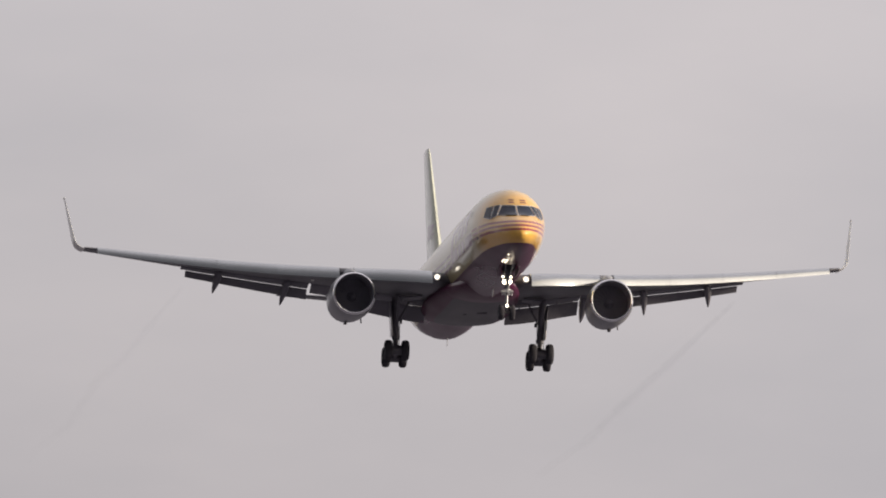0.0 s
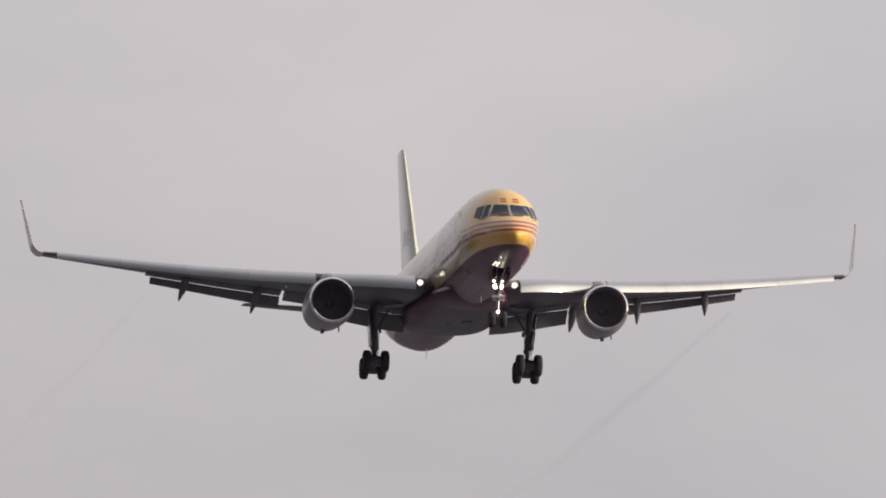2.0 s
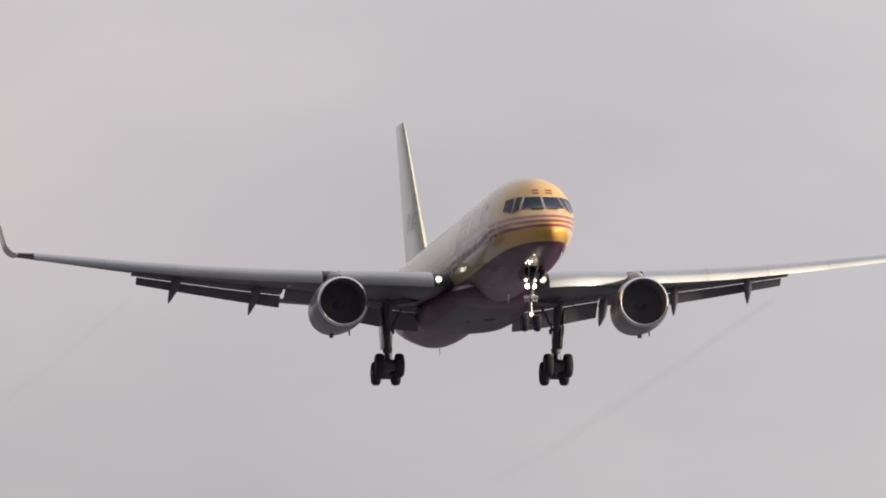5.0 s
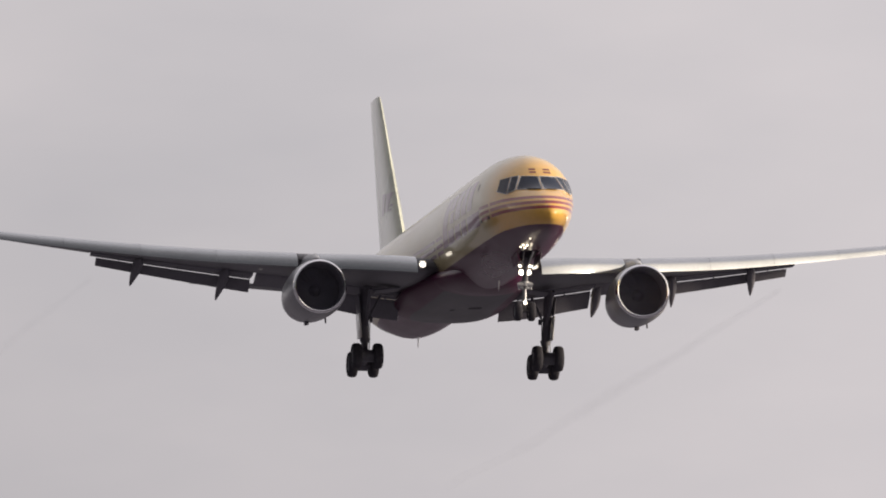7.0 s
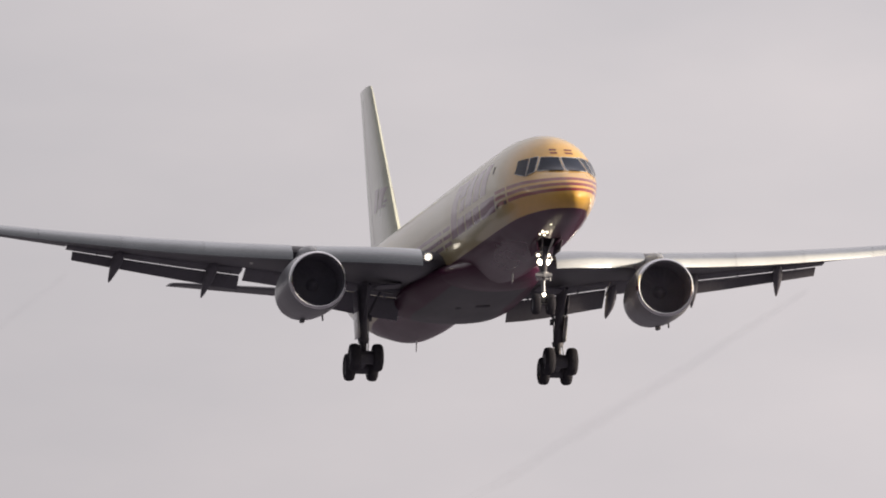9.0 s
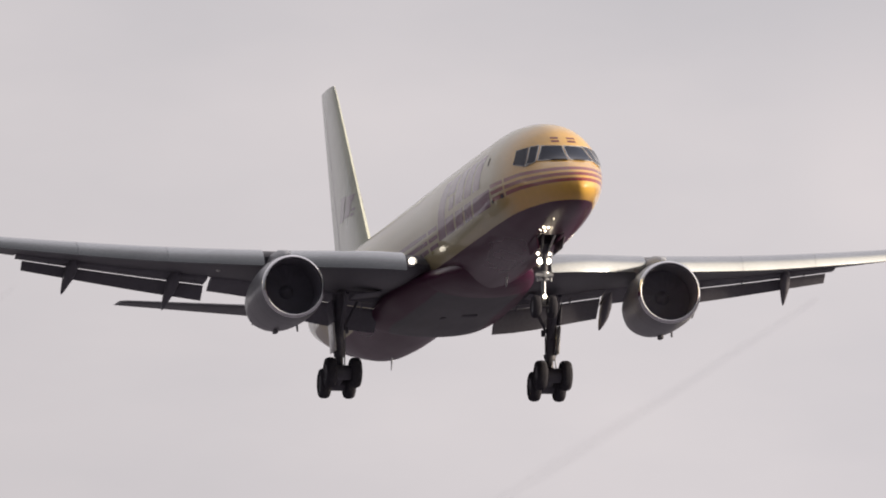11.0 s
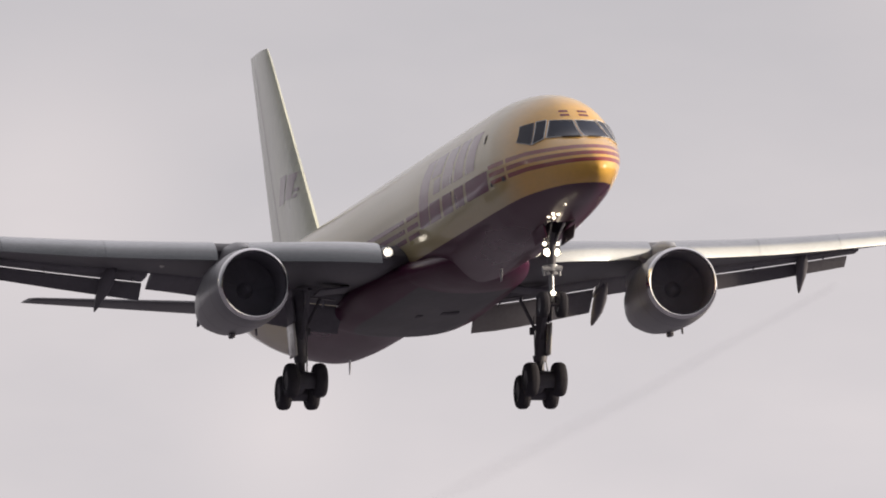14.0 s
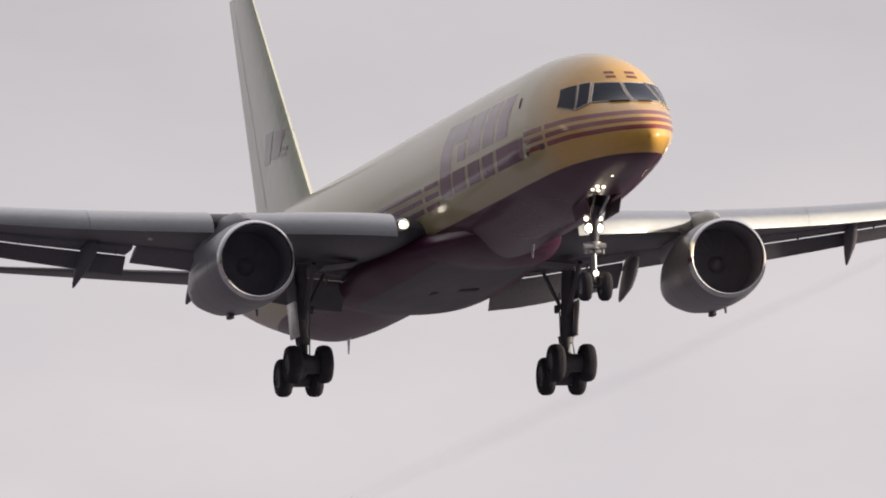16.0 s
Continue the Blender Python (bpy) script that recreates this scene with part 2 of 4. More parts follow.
def fairing_paint():
    """Maroon flanks that end in a slanting line above the grey keel."""
    m = material("fairing_paint", (0.060, 0.057, 0.067), 0.42, 0, 0.35, 1.2, coat=0.10, stretch=(1, 0.35, 1), spec=0.2, coat_rough=0.12)
    n, l = m.node_tree.nodes, m.node_tree.links
    b = n["Principled BSDF"]
    grey = b.inputs["Base Color"].links[0].from_node
    co, dot = n.new("ShaderNodeTexCoord"), n.new("ShaderNodeVectorMath")
    dot.operation = "DOT_PRODUCT"
    dot.inputs[1].default_value = (0, -0.025, 1)
    l.new(co.outputs["Object"], dot.inputs[0])
    edge = n.new("ShaderNodeMapRange")          # height above the line z = -1.9 at 17.6 m behind the nose
    edge.inputs["From Min"].default_value, edge.inputs["From Max"].default_value = -1.975, -1.945
    l.new(dot.outputs["Value"], edge.inputs["Value"])
    mix = n.new("ShaderNodeMix")
    mix.data_type = "RGBA"
    mix.inputs["B"].default_value = (*MAROON, 1)
    l.new(edge.outputs["Result"], mix.inputs["Factor"])
    l.new(grey.outputs["Vector"], mix.inputs["A"])
    l.new(mix.outputs["Result"], b.inputs["Base Color"])
    return m


M_FAIRING = fairing_paint()


# ---- mesh helpers; aircraft places are x to starboard, y = minus metres behind the nose, z up from the hull's axis ----
REF = Vector((0, -20, 0))


def part(name, bm, mat, parent, label="", smooth=True, shift=True):
    if shift:
        bmesh.ops.translate(bm, verts=bm.verts, vec=-REF)
    bmesh.ops.recalc_face_normals(bm, faces=bm.faces)
    me = bpy.data.meshes.new(name)
    bm.to_mesh(me)
    bm.free()
    for p in me.polygons:
        p.use_smooth = smooth
    if smooth:
        me.set_sharp_from_angle(angle=radians(38))
    me.materials.append(mat)
    ob = new(name, me)
    ob.parent = parent
    if label:
        tagged(ob, label)
    return ob


def loft(loops, closed=True, cap=True, bm=None):
    bm = bm or bmesh.new()
    rings = [[bm.verts.new(p) for p in lp] for lp in loops]
    n = len(rings[0])
    for a, b in zip(rings, rings[1:]):
        for i in range(n if closed else n - 1):
            j = (i + 1) % n
            bm.faces.new((a[i], a[j], b[j], b[i]))
    if cap and closed:
        bm.faces.new(rings[0])
        bm.faces.new(rings[-1])
    return bm


def tube(p0, p1, r0, r1=None, n=12, bm=None, cap=True):
    p0, p1 = Vector(p0), Vector(p1)
    r1 = r0 if r1 is None else r1
    d = (p1 - p0).normalized()
    a = d.cross(Vector((0, 0, 1)) if abs(d.z) < 0.9 else Vector((1, 0, 0))).normalized()
    b = d.cross(a)
    ang = [2 * math.pi * i / n for i in range(n)]
    return loft([[p + r * (a * math.cos(t) + b * math.sin(t)) for t in ang] for p, r in ((p0, r0), (p1, r1))], bm=bm, cap=cap)


def revolve(center, axis, profile, n=32, cap=False, bm=None):
    """profile: (along the axis, radius)."""
    c, d = Vector(center), Vector(axis).normalized()
    a = d.cross(Vector((0, 0, 1)) if abs(d.z) < 0.9 else Vector((1, 0, 0))).normalized()
    b = d.cross(a)
    ang = [2 * math.pi * i / n for i in range(n)]
    return loft([[c + d * s + r * (a * math.cos(t) + b * math.sin(t)) for t in ang] for s, r in profile], cap=cap, bm=bm)


def box(center, size, rot=(0, 0, 0), bevel=0.0, bm=None):
    bm = bm or bmesh.new()
    m = pose(*center, *rot) @ Matrix.Diagonal((*size, 1))
    made = bmesh.ops.create_cube(bm, size=1, matrix=m)
    if bevel:
        edges = list({e for v in made["verts"] for e in v.link_edges})
        bmesh.ops.bevel(bm, geom=edges, offset=bevel, segments=2, affect="EDGES", profile=0.5)
    return bm


def lerp_table(rows, s):
    """Smooth (monotone cubic) interpolation of rows (s, a, b, ...)."""
    if s <= rows[0][0]:
        return rows[0][1:]
    for i in range(len(rows) - 1):
        if s <= rows[i + 1][0]:
            break
    else:
        return rows[-1][1:]
    p0, p1 = rows[i], rows[i + 1]
    pm, pn = rows[max(i - 1, 0)], rows[min(i + 2, len(rows) - 1)]
    h = p1[0] - p0[0]
    u = (s - p0[0]) / h
    out = []
    for k in range(1, len(p0)):
        sl = (p1[k] - p0[k]) / h
        s0 = (p0[k] - pm[k]) / (p0[0] - pm[0]) if i > 0 else sl
        s1 = (pn[k] - p1[k]) / (pn[0] - p1[0]) if i + 2 < len(rows) else sl
        m0 = 0 if s0 * sl <= 0 else 2 * s0 * sl / (s0 + sl)
        m1 = 0 if s1 * sl <= 0 else 2 * s1 * sl / (s1 + sl)
        u2, u3 = u * u, u * u * u
        out.append((2 * u3 - 3 * u2 + 1) * p0[k] + (u3 - 2 * u2 + u) * h * m0 + (3 * u2 - 2 * u3) * p1[k] + (u3 - u2) * h * m1)
    return tuple(out)


# metres behind the nose: top, bottom, half width, height of the widest place; the hull rides nose-up on its datum
HULL_OWN = [
    (0.00, -1.22, -1.26, 0.02, -1.24), (0.06, -1.06, -1.40, 0.18, -1.23), (0.20, -0.92, -1.50, 0.34, -1.20), (0.50, -0.69, -1.62, 0.57, -1.13),
    (1.00, -0.42, -1.75, 0.80, -1.02), (1.60, -0.16, -1.84, 1.01, -0.88), (2.20, 0.08, -1.90, 1.17, -0.74),
    (3.10, 0.64, -1.97, 1.38, -0.56), (3.50, 0.91, -2.01, 1.46, -0.50), (4.10, 1.25, -2.07, 1.57, -0.40), (5.00, 1.56, -2.16, 1.70, -0.27),
    (6.20, 1.76, -2.28, 1.82, -0.14), (8.00, 1.88, -2.42, 1.88, -0.03), (31.0, 1.88, -2.42, 1.88, -0.03),
    (34.0, 1.88, -2.31, 1.86, -0.02), (37.0, 1.87, -1.88, 1.74, 0.05), (40.0, 1.80, -1.30, 1.45, 0.2), (43.0, 1.65, -0.60, 1.05, 0.45),
    (46.4, 1.12, 0.20, 0.30, 0.65), (46.9, 0.95, 0.32, 0.12, 0.65),
]
HULL = [(s, zt + 0.6 - 0.01 * s, zb + 0.6 - 0.01 * s, w, zc + 0.6 - 0.01 * s) for s, zt, zb, w, zc in HULL_OWN]


def hull_at(s, ang):
    """A point of the hull's skin; ang from starboard (0) over the top (90)."""
    zt, zb, w, zc = lerp_table(HULL, s)
    c, q = math.cos(ang), math.sin(ang)
    return Vector((w * c, -s, zc + (zt - zc) * q if q >= 0 else zc + (zc - zb) * q))


def skin_x(s, z):
    """Half width of the hull at the height z."""
    zt, zb, w, zc = lerp_table(HULL, s)
    h = (zt - zc) if z >= zc else (zc - zb)
    return w * math.sqrt(max(1 - ((z - zc) / h) ** 2, 0.0))


def on_skin(s, z, side, lift=0.006):
    return Vector((side * (skin_x(s, z) + lift), -s, z))


def patch(outline, side, lift=0.008, steps=6, bm=None):
    """A thin painted or glazed panel on the hull: a four-cornered outline in (metres behind the nose, height)."""
    bm = bm or bmesh.new()
    (a, b, c, d) = outline
    grid = []
    for i in range(steps + 1):
        u = i / steps
        row = []
        for j in range(steps + 1):
            v = j / steps
            s = (a[0] * (1 - u) + b[0] * u) * (1 - v) + (d[0] * (1 - u) + c[0] * u) * v
            z = (a[1] * (1 - u) + b[1] * u) * (1 - v) + (d[1] * (1 - u) + c[1] * u) * v
            row.append(bm.verts.new(on_skin(s, z, side, lift)))
        grid.append(row)
    for i in range(steps):
        for j in range(steps):
            bm.faces.new((grid[i][j], grid[i + 1][j], grid[i + 1][j + 1], grid[i][j + 1]))
    return bm


# ---- ground ----
def ground():
    m = material("airfield_tarmac", (0.165, 0.160, 0.190), 0.95, 0, 0.45, 0.12, bump=0.4, spec=0.0)
    bm = bmesh.new()
    bmesh.ops.create_grid(bm, x_segments=24, y_segments=24, size=4000)
    me = bpy.data.meshes.new("ground")
    bm.to_mesh(me)
    bm.free()
    me.materials.append(m)
    tagged(new("ground", me), "flat dull grey airfield tarmac under an overcast sky", "ground", kind="structure")


ground()

# ---- the airliner ----
plane = new("cargo_airliner")
plane.empty_display_size = 4
tagged(plane, "yellow and maroon cargo jet airliner, landing gear and flaps down", "airplane")


def fuselage():
    stations = [0.0, 0.02, 0.05, 0.1, 0.16, 0.24, 0.34, 0.46] + [0.6 + 0.15 * i for i in range(46)]
    stations += list(np.arange(8.0, 31.0, 1.0)) + list(np.arange(31.0, 46.91, 0.53))
    n = 96
    bm = loft([[hull_at(s, 2 * math.pi * i / n) for i in range(n)] for s in stations])
    bay = [f for f in bm.faces if abs(f.calc_center_median().x) < 0.33 and 4.9 < -f.calc_center_median().y < 6.9 and f.calc_center_median().z < -1]
    bmesh.ops.delete(bm, geom=bay, context="FACES")
    body = part("fuselage", bm, M_LIVERY, plane,
                "glossy yellow hull with maroon belly and three red nose bands")
    return body


hull = fuselage()


def belly_fairing():
    rows = [(14.0, 0.95, -1.30, -1.72), (14.5, 1.22, -1.08, -1.88), (15.2, 1.45, -1.0, -2.01), (17.0, 1.80, -0.92, -2.09), (19.5, 2.10, -0.75, -2.12), (22.5, 2.3, -0.75, -2.18),
            (25.0, 2.25, -0.95, -2.26), (26.3, 2.05, -1.2, -2.25), (26.9, 1.85, -1.45, -2.16)]
    loops = []
    for s in np.linspace(14.0, 26.9, 36):
        w, zt, zb = lerp_table(rows, s)
        lp = []
        for i in range(40):
            t = 2 * math.pi * i / 40
            c, q = math.cos(t), math.sin(t)
            e = 0.95
            x = w * math.copysign(abs(c) ** e, c)
            zc = (zt + zb) / 2
            lp.append((x, -s, zc + (zt - zb) / 2 * math.copysign(abs(q) ** e, q)))
        loops.append(lp)
    fairing = part("belly_fairing", loft(loops[9:]), M_FAIRING, plane, "maroon wing-to-body fairing with grey underside")
    part("fairing_nose", loft(loops[:10]), M_MAROON, fairing, "maroon front of the fairing")


belly_fairing()

# ---- wing ----
# distance from the axis: leading edge y, chord, leading edge z, thickness ratio, twist (degrees, nose up)
WING = [
    (1.0, -18.15, 7.85, -0.94, 0.125, 2.5), (2.2, -17.90, 8.05, -0.86, 0.12, 2.5), (6.4, -19.95, 5.95, -0.46, 0.115, 1.5), (10.0, -21.75, 4.75, -0.10, 0.11, 0.6),
    (14.4, -23.95, 3.35, 0.47, 0.105, -0.4), (18.4, -25.95, 2.1, 1.08, 0.10, -1.2), (19.2, -26.40, 1.75, 1.20, 0.075, -1.4),
]


def foil(chord, thick, n=14, camber=0.018):
    """Closed section: (along the chord, up), from the trailing edge over the top to the nose and back below."""
    up, lo = [], []
    for i in range(n + 1):
        u = 0.5 * (1 - math.cos(math.pi * i / n))
        t = 5 * thick * (0.2969 * math.sqrt(u) - 0.126 * u - 0.3516 * u * u + 0.2843 * u ** 3 - 0.1036 * u ** 4)
        cam_ = camber * 4 * u * (1 - u)
        up.append((u * chord, (cam_ + t) * chord))
        lo.append((u * chord, (cam_ - t) * chord))
    return list(reversed(up)) + lo[1:-1]


def wing_frame(x):
    ly, ch, lz, th, tw = lerp_table(WING, x)
    return ly, ch, lz, th, radians(tw)


def wing_point(x, side, u, v):
    """A place in a wing section: u metres behind the leading edge, v above the chord line."""
    ly, ch, lz, th, tw = wing_frame(x)
    return Vector((side * x, ly - u * math.cos(tw), lz + v * math.cos(tw) - u * math.sin(tw)))


def cut_foil(ch, th, u0, u1, n=14):
    """The part of the section between two shares of the chord, closed."""
    pts = []
    for i in range(n + 1):
        k = i / n
        u = u0 + (u1 - u0) * (k * k * (3 - 2 * k) if u0 > 0 else k ** 1.7)
        t = 5 * th * (0.2969 * math.sqrt(u) - 0.126 * u - 0.3516 * u * u + 0.2843 * u ** 3 - 0.1036 * u ** 4)
        c = 0.018 * 4 * u * (1 - u)
        pts.append((u * ch, (c + t) * ch, (c - t) * ch))
    return [(u, a) for u, a, _ in reversed(pts)] + [(u, b) for u, _, b in pts[1 if u0 == 0 else 0:]]


def up_foil(ch, th, at):
    u = at / ch
    return ch * (0.018 * 4 * u * (1 - u) + 5 * th * (0.2969 * math.sqrt(u) - 0.126 * u - 0.3516 * u * u + 0.2843 * u ** 3 - 0.1036 * u ** 4))


FLAP_IN, FLAP_OUT = (2.05, 5.75), (8.0, 14.3)


def wing(side):
    w = None
    for x0, x1, u1 in ((14.3, 19.2, 0.995), (1.0, 2.05, 0.97), (2.05, 5.76, 0.79), (5.76, 7.9, 0.80), (7.9, 14.3, 0.79)):
        loops = []
        for x in np.linspace(x0, x1, 8):
            ly, ch, lz, th, tw = wing_frame(x)
            loops.append([wing_point(x, side, u, v) for u, v in cut_foil(ch, th, 0.0, u1, 16)])
        if w is None:
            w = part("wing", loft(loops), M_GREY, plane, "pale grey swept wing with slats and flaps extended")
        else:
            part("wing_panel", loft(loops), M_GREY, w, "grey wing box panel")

    # leading edge slats: shells drooped ahead of the nose of the wing
    for x0, x1 in ((2.50, 6.20), (6.95, 9.98), (9.99, 12.83), (12.84, 15.73), (15.74, 18.62)):
        loops = []
        for x in np.linspace(x0, x1, 6):
            ly, ch, lz, th, tw = wing_frame(x)
            sc = 0.10 * ch + 0.22
            top = up_foil(ch, th, sc)
            p0, p1, p2 = (sc, top + 0.012), (-0.045 * ch - 0.19, 0.86 * top + 0.02), (-0.045 * ch - 0.235, -min(0.047 * ch + 0.16, 0.37))
            sec = []
            for i in range(17):
                k = i / 16
                sec.append(tuple((1 - k) ** 2 * a + 2 * k * (1 - k) * b + k * k * c for a, b, c in zip(p0, p1, p2)))
            q1 = (-0.03 * ch - 0.05, 0.50 * top)
            for i in range(1, 9):
                k = i / 9
                sec.append(tuple((1 - k) ** 2 * a + 2 * k * (1 - k) * b + k * k * c for a, b, c in zip(p2, q1, (sc, top - 0.005))))
            loops.append([wing_point(x, side, u, v) for u, v in sec])
        part("slat", loft(loops), M_SLAT, w, "bare metal leading edge slat")

    # double-slotted flaps: main piece and a smaller one behind, turned down
    for (x0, x1), tip in ((FLAP_IN, 0), (FLAP_OUT, 1)):
        for piece in (0, 1):
            loops = []
            b1 = x1 - (0.0 if piece == 0 or not tip else 0.25)
            for x in np.linspace(x0, b1, 6):
                ly, ch, lz, th, tw = wing_frame(x)
                base = ch if tip else 0.4 * ch + 0.6 * 4.8
                c1, a1, c2, a2 = 0.185 * base, radians(9), (0.125 if tip else 0.165) * base, radians(43)
                u0, v0 = 0.735 * ch, -0.016 * ch
                if piece:
                    u0, v0 = u0 + c1 * math.cos(a1) - 0.03, v0 - c1 * math.sin(a1) - 0.032
                fc, a = (c2, a2) if piece else (c1, a1)
                loops.append([wing_point(x, side, u0 + u * math.cos(a) + v * math.sin(a), v0 + v * math.cos(a) - u * math.sin(a)) for u, v in foil(fc, 0.15 if piece else 0.21, 9, 0.03)])
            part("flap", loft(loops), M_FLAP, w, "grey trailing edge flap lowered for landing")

    # hinge brackets across the slot ahead of the flaps
    for x in (2.7, 4.6, 8.35, 10.9, 13.2):
        ly, ch, lz, th, tw = wing_frame(x)
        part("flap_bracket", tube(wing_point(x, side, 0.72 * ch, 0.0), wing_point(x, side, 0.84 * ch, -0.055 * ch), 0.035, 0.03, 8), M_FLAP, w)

    # small pale inspection lamp glass in the lower skin
    part("inspection_glass", revolve((side * 8.03, -22.55, -0.565), (0, 0.35, -1), [(0.0, 0.085), (0.03, 0.07), (0.045, 0.03), (0.05, 0.005)], 14, True), M_WHITE, w, "small pale round glass under the wing")

    # inboard aileron between the flaps, drooped
    loops = []
    for x in np.linspace(5.82, 7.84, 4):
        ly, ch, lz, th, tw = wing_frame(x)
        a = radians(17)
        loops.append([wing_point(x, side, 0.76 * ch + u * math.cos(a) + v * math.sin(a), -0.012 * ch + v * math.cos(a) - u * math.sin(a)) for u, v in foil(0.215 * ch, 0.13, 9, 0.02)])
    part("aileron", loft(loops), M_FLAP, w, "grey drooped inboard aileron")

    # flap track fairings: pointed canoes below the wing, tilted with the flaps
    for x, ln, z_tip, y_tip in ((6.06, 3.3, -1.84, -26.9), (9.27, 3.1, -1.42, -26.6), (12.63, 2.8, -0.82, -27.35)):
        tip = Vector((side * x, y_tip, z_tip))
        ly, ch, lz, th, tw = wing_frame(x)
        front = wing_point(x - (0.05 if x < 7 else 0.25), side, ch * (0.80 if x < 7 else 0.66), -0.03 * ch)
        loops = []
        for i in range(21):
            k = i / 20
            sag = 0.32 * math.sin(math.pi * k ** 0.8) if x > 7 else 0.12 * math.sin(math.pi * k)
            c = front.lerp(tip, k) + Vector((0, 0, (-0.05 if x < 7 else 0.06) * math.sin(math.pi * k) + 0.30 * sag))
            r = 0.22 * min(3.0 * k + 0.08, 1.0) ** 0.5 * min((1 - k) / 0.5, 1.0) ** 0.7 + 0.010
            loops.append([c + Vector((r * 0.78 * math.cos(t), 0, r * 1.4 * math.sin(t))) for t in [2 * math.pi * j / 16 for j in range(16)]])
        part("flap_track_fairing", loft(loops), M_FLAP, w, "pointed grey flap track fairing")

    # blended winglet
    ly, ch, lz, th, tw = wing_frame(19.2)
    loops = []
    for i in range(16):
        k = i / 15
        if k < 0.45:
            a = radians(8 + 70 * (k / 0.45))
            q = k / 0.45
            x = 19.2 + 0.50 * math.sin(radians(76) * q) / math.sin(radians(76))
            z = lz + 0.62 * (1 - math.cos(radians(76) * q)) + 0.06 * q
        else:
            q = (k - 0.45) / 0.55
            x = 19.70 + 0.37 * q
            z = lz + 0.53 + 2.27 * q
        kk = (z - lz) / 2.8
        y = ly - 0.25 * k - 2.0 * kk
        c = 1.75 - 1.15 * min(kk * 1.05, 1.0)
        ang = math.atan2(0.06 + 0.62 * math.sin(radians(76) * min(k / 0.45, 1)), 0.35) if k > 0 else radians(8)
        nx, nz = -math.sin(min(ang, radians(79))), math.cos(min(ang, radians(79)))
        pts = []
        for u, v in foil(c, 0.045, 8, 0.0):
            pts.append((side * (x + v * nx), y - u, z + v * nz))
        loops.append(pts)
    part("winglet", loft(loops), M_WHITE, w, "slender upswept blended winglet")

    # leg bay, its shade painted as a dark sheet on the wing's lower skin
    bm = bmesh.new()
    rows = []
    for x in (2.45, 2.9, 3.35, 3.75):
        ly, ch, lz, th, tw = wing_frame(x)
        under = [(u, (0.018 * 4 * u * (1 - u) - 5 * th * (0.2969 * math.sqrt(u) - 0.126 * u - 0.3516 * u * u + 0.2843 * u ** 3 - 0.1036 * u ** 4)) * ch) for u in (0.58, 0.66, 0.74)]
        rows.append([bm.verts.new(wing_point(x, side, u * ch, v - 0.012)) for u, v in under])
    for a, b in zip(rows, rows[1:]):
        for k in range(2):
            bm.faces.new((a[k], a[k + 1], b[k + 1], b[k]))
    bay = part("leg_bay_shade", bm, M_DARK, w, "dark sheet painted for the shade in the main gear leg bay")
    # pale bar put along its rear edge for a line of light
    ends = []
    for x in (2.45, 3.3):
        ly, ch, lz, th, tw = wing_frame(x)
        ends.append(wing_point(x, side, 0.75 * ch, -0.035 * ch - 0.05))
    part("bay_pale_bar", tube(ends[0], ends[1], 0.035, 0.03, 8), M_UNDER, bay)
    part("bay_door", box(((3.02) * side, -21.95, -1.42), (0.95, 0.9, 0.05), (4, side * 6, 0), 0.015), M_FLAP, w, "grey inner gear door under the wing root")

    # clear strobe glass on the winglet's tip
    part("tip_light", box((side * 20.07, -29.1, 4.02), (0.05, 0.28, 0.07), bevel=0.02), M_WHITE, w, "small clear strobe light glass")

    # inboard landing light in the leading edge root
    lp = Vector((side * 2.25, -17.80, -0.80))
    part("landing_light", revolve(lp, (0, 1, -0.06), [(0.0, 0.112), (0.05, 0.103), (0.09, 0.07), (0.11, 0.02)], 16, True), M_LAMP_ROOT, w, "lit wing root landing light")
    part("light_bezel", revolve(lp, (0, 1, -0.06), [(-0.12, 0.17), (0.10, 0.165), (0.17, 0.15), (0.165, 0.14), (-0.02, 0.128)], 24), M_FRAME, w)


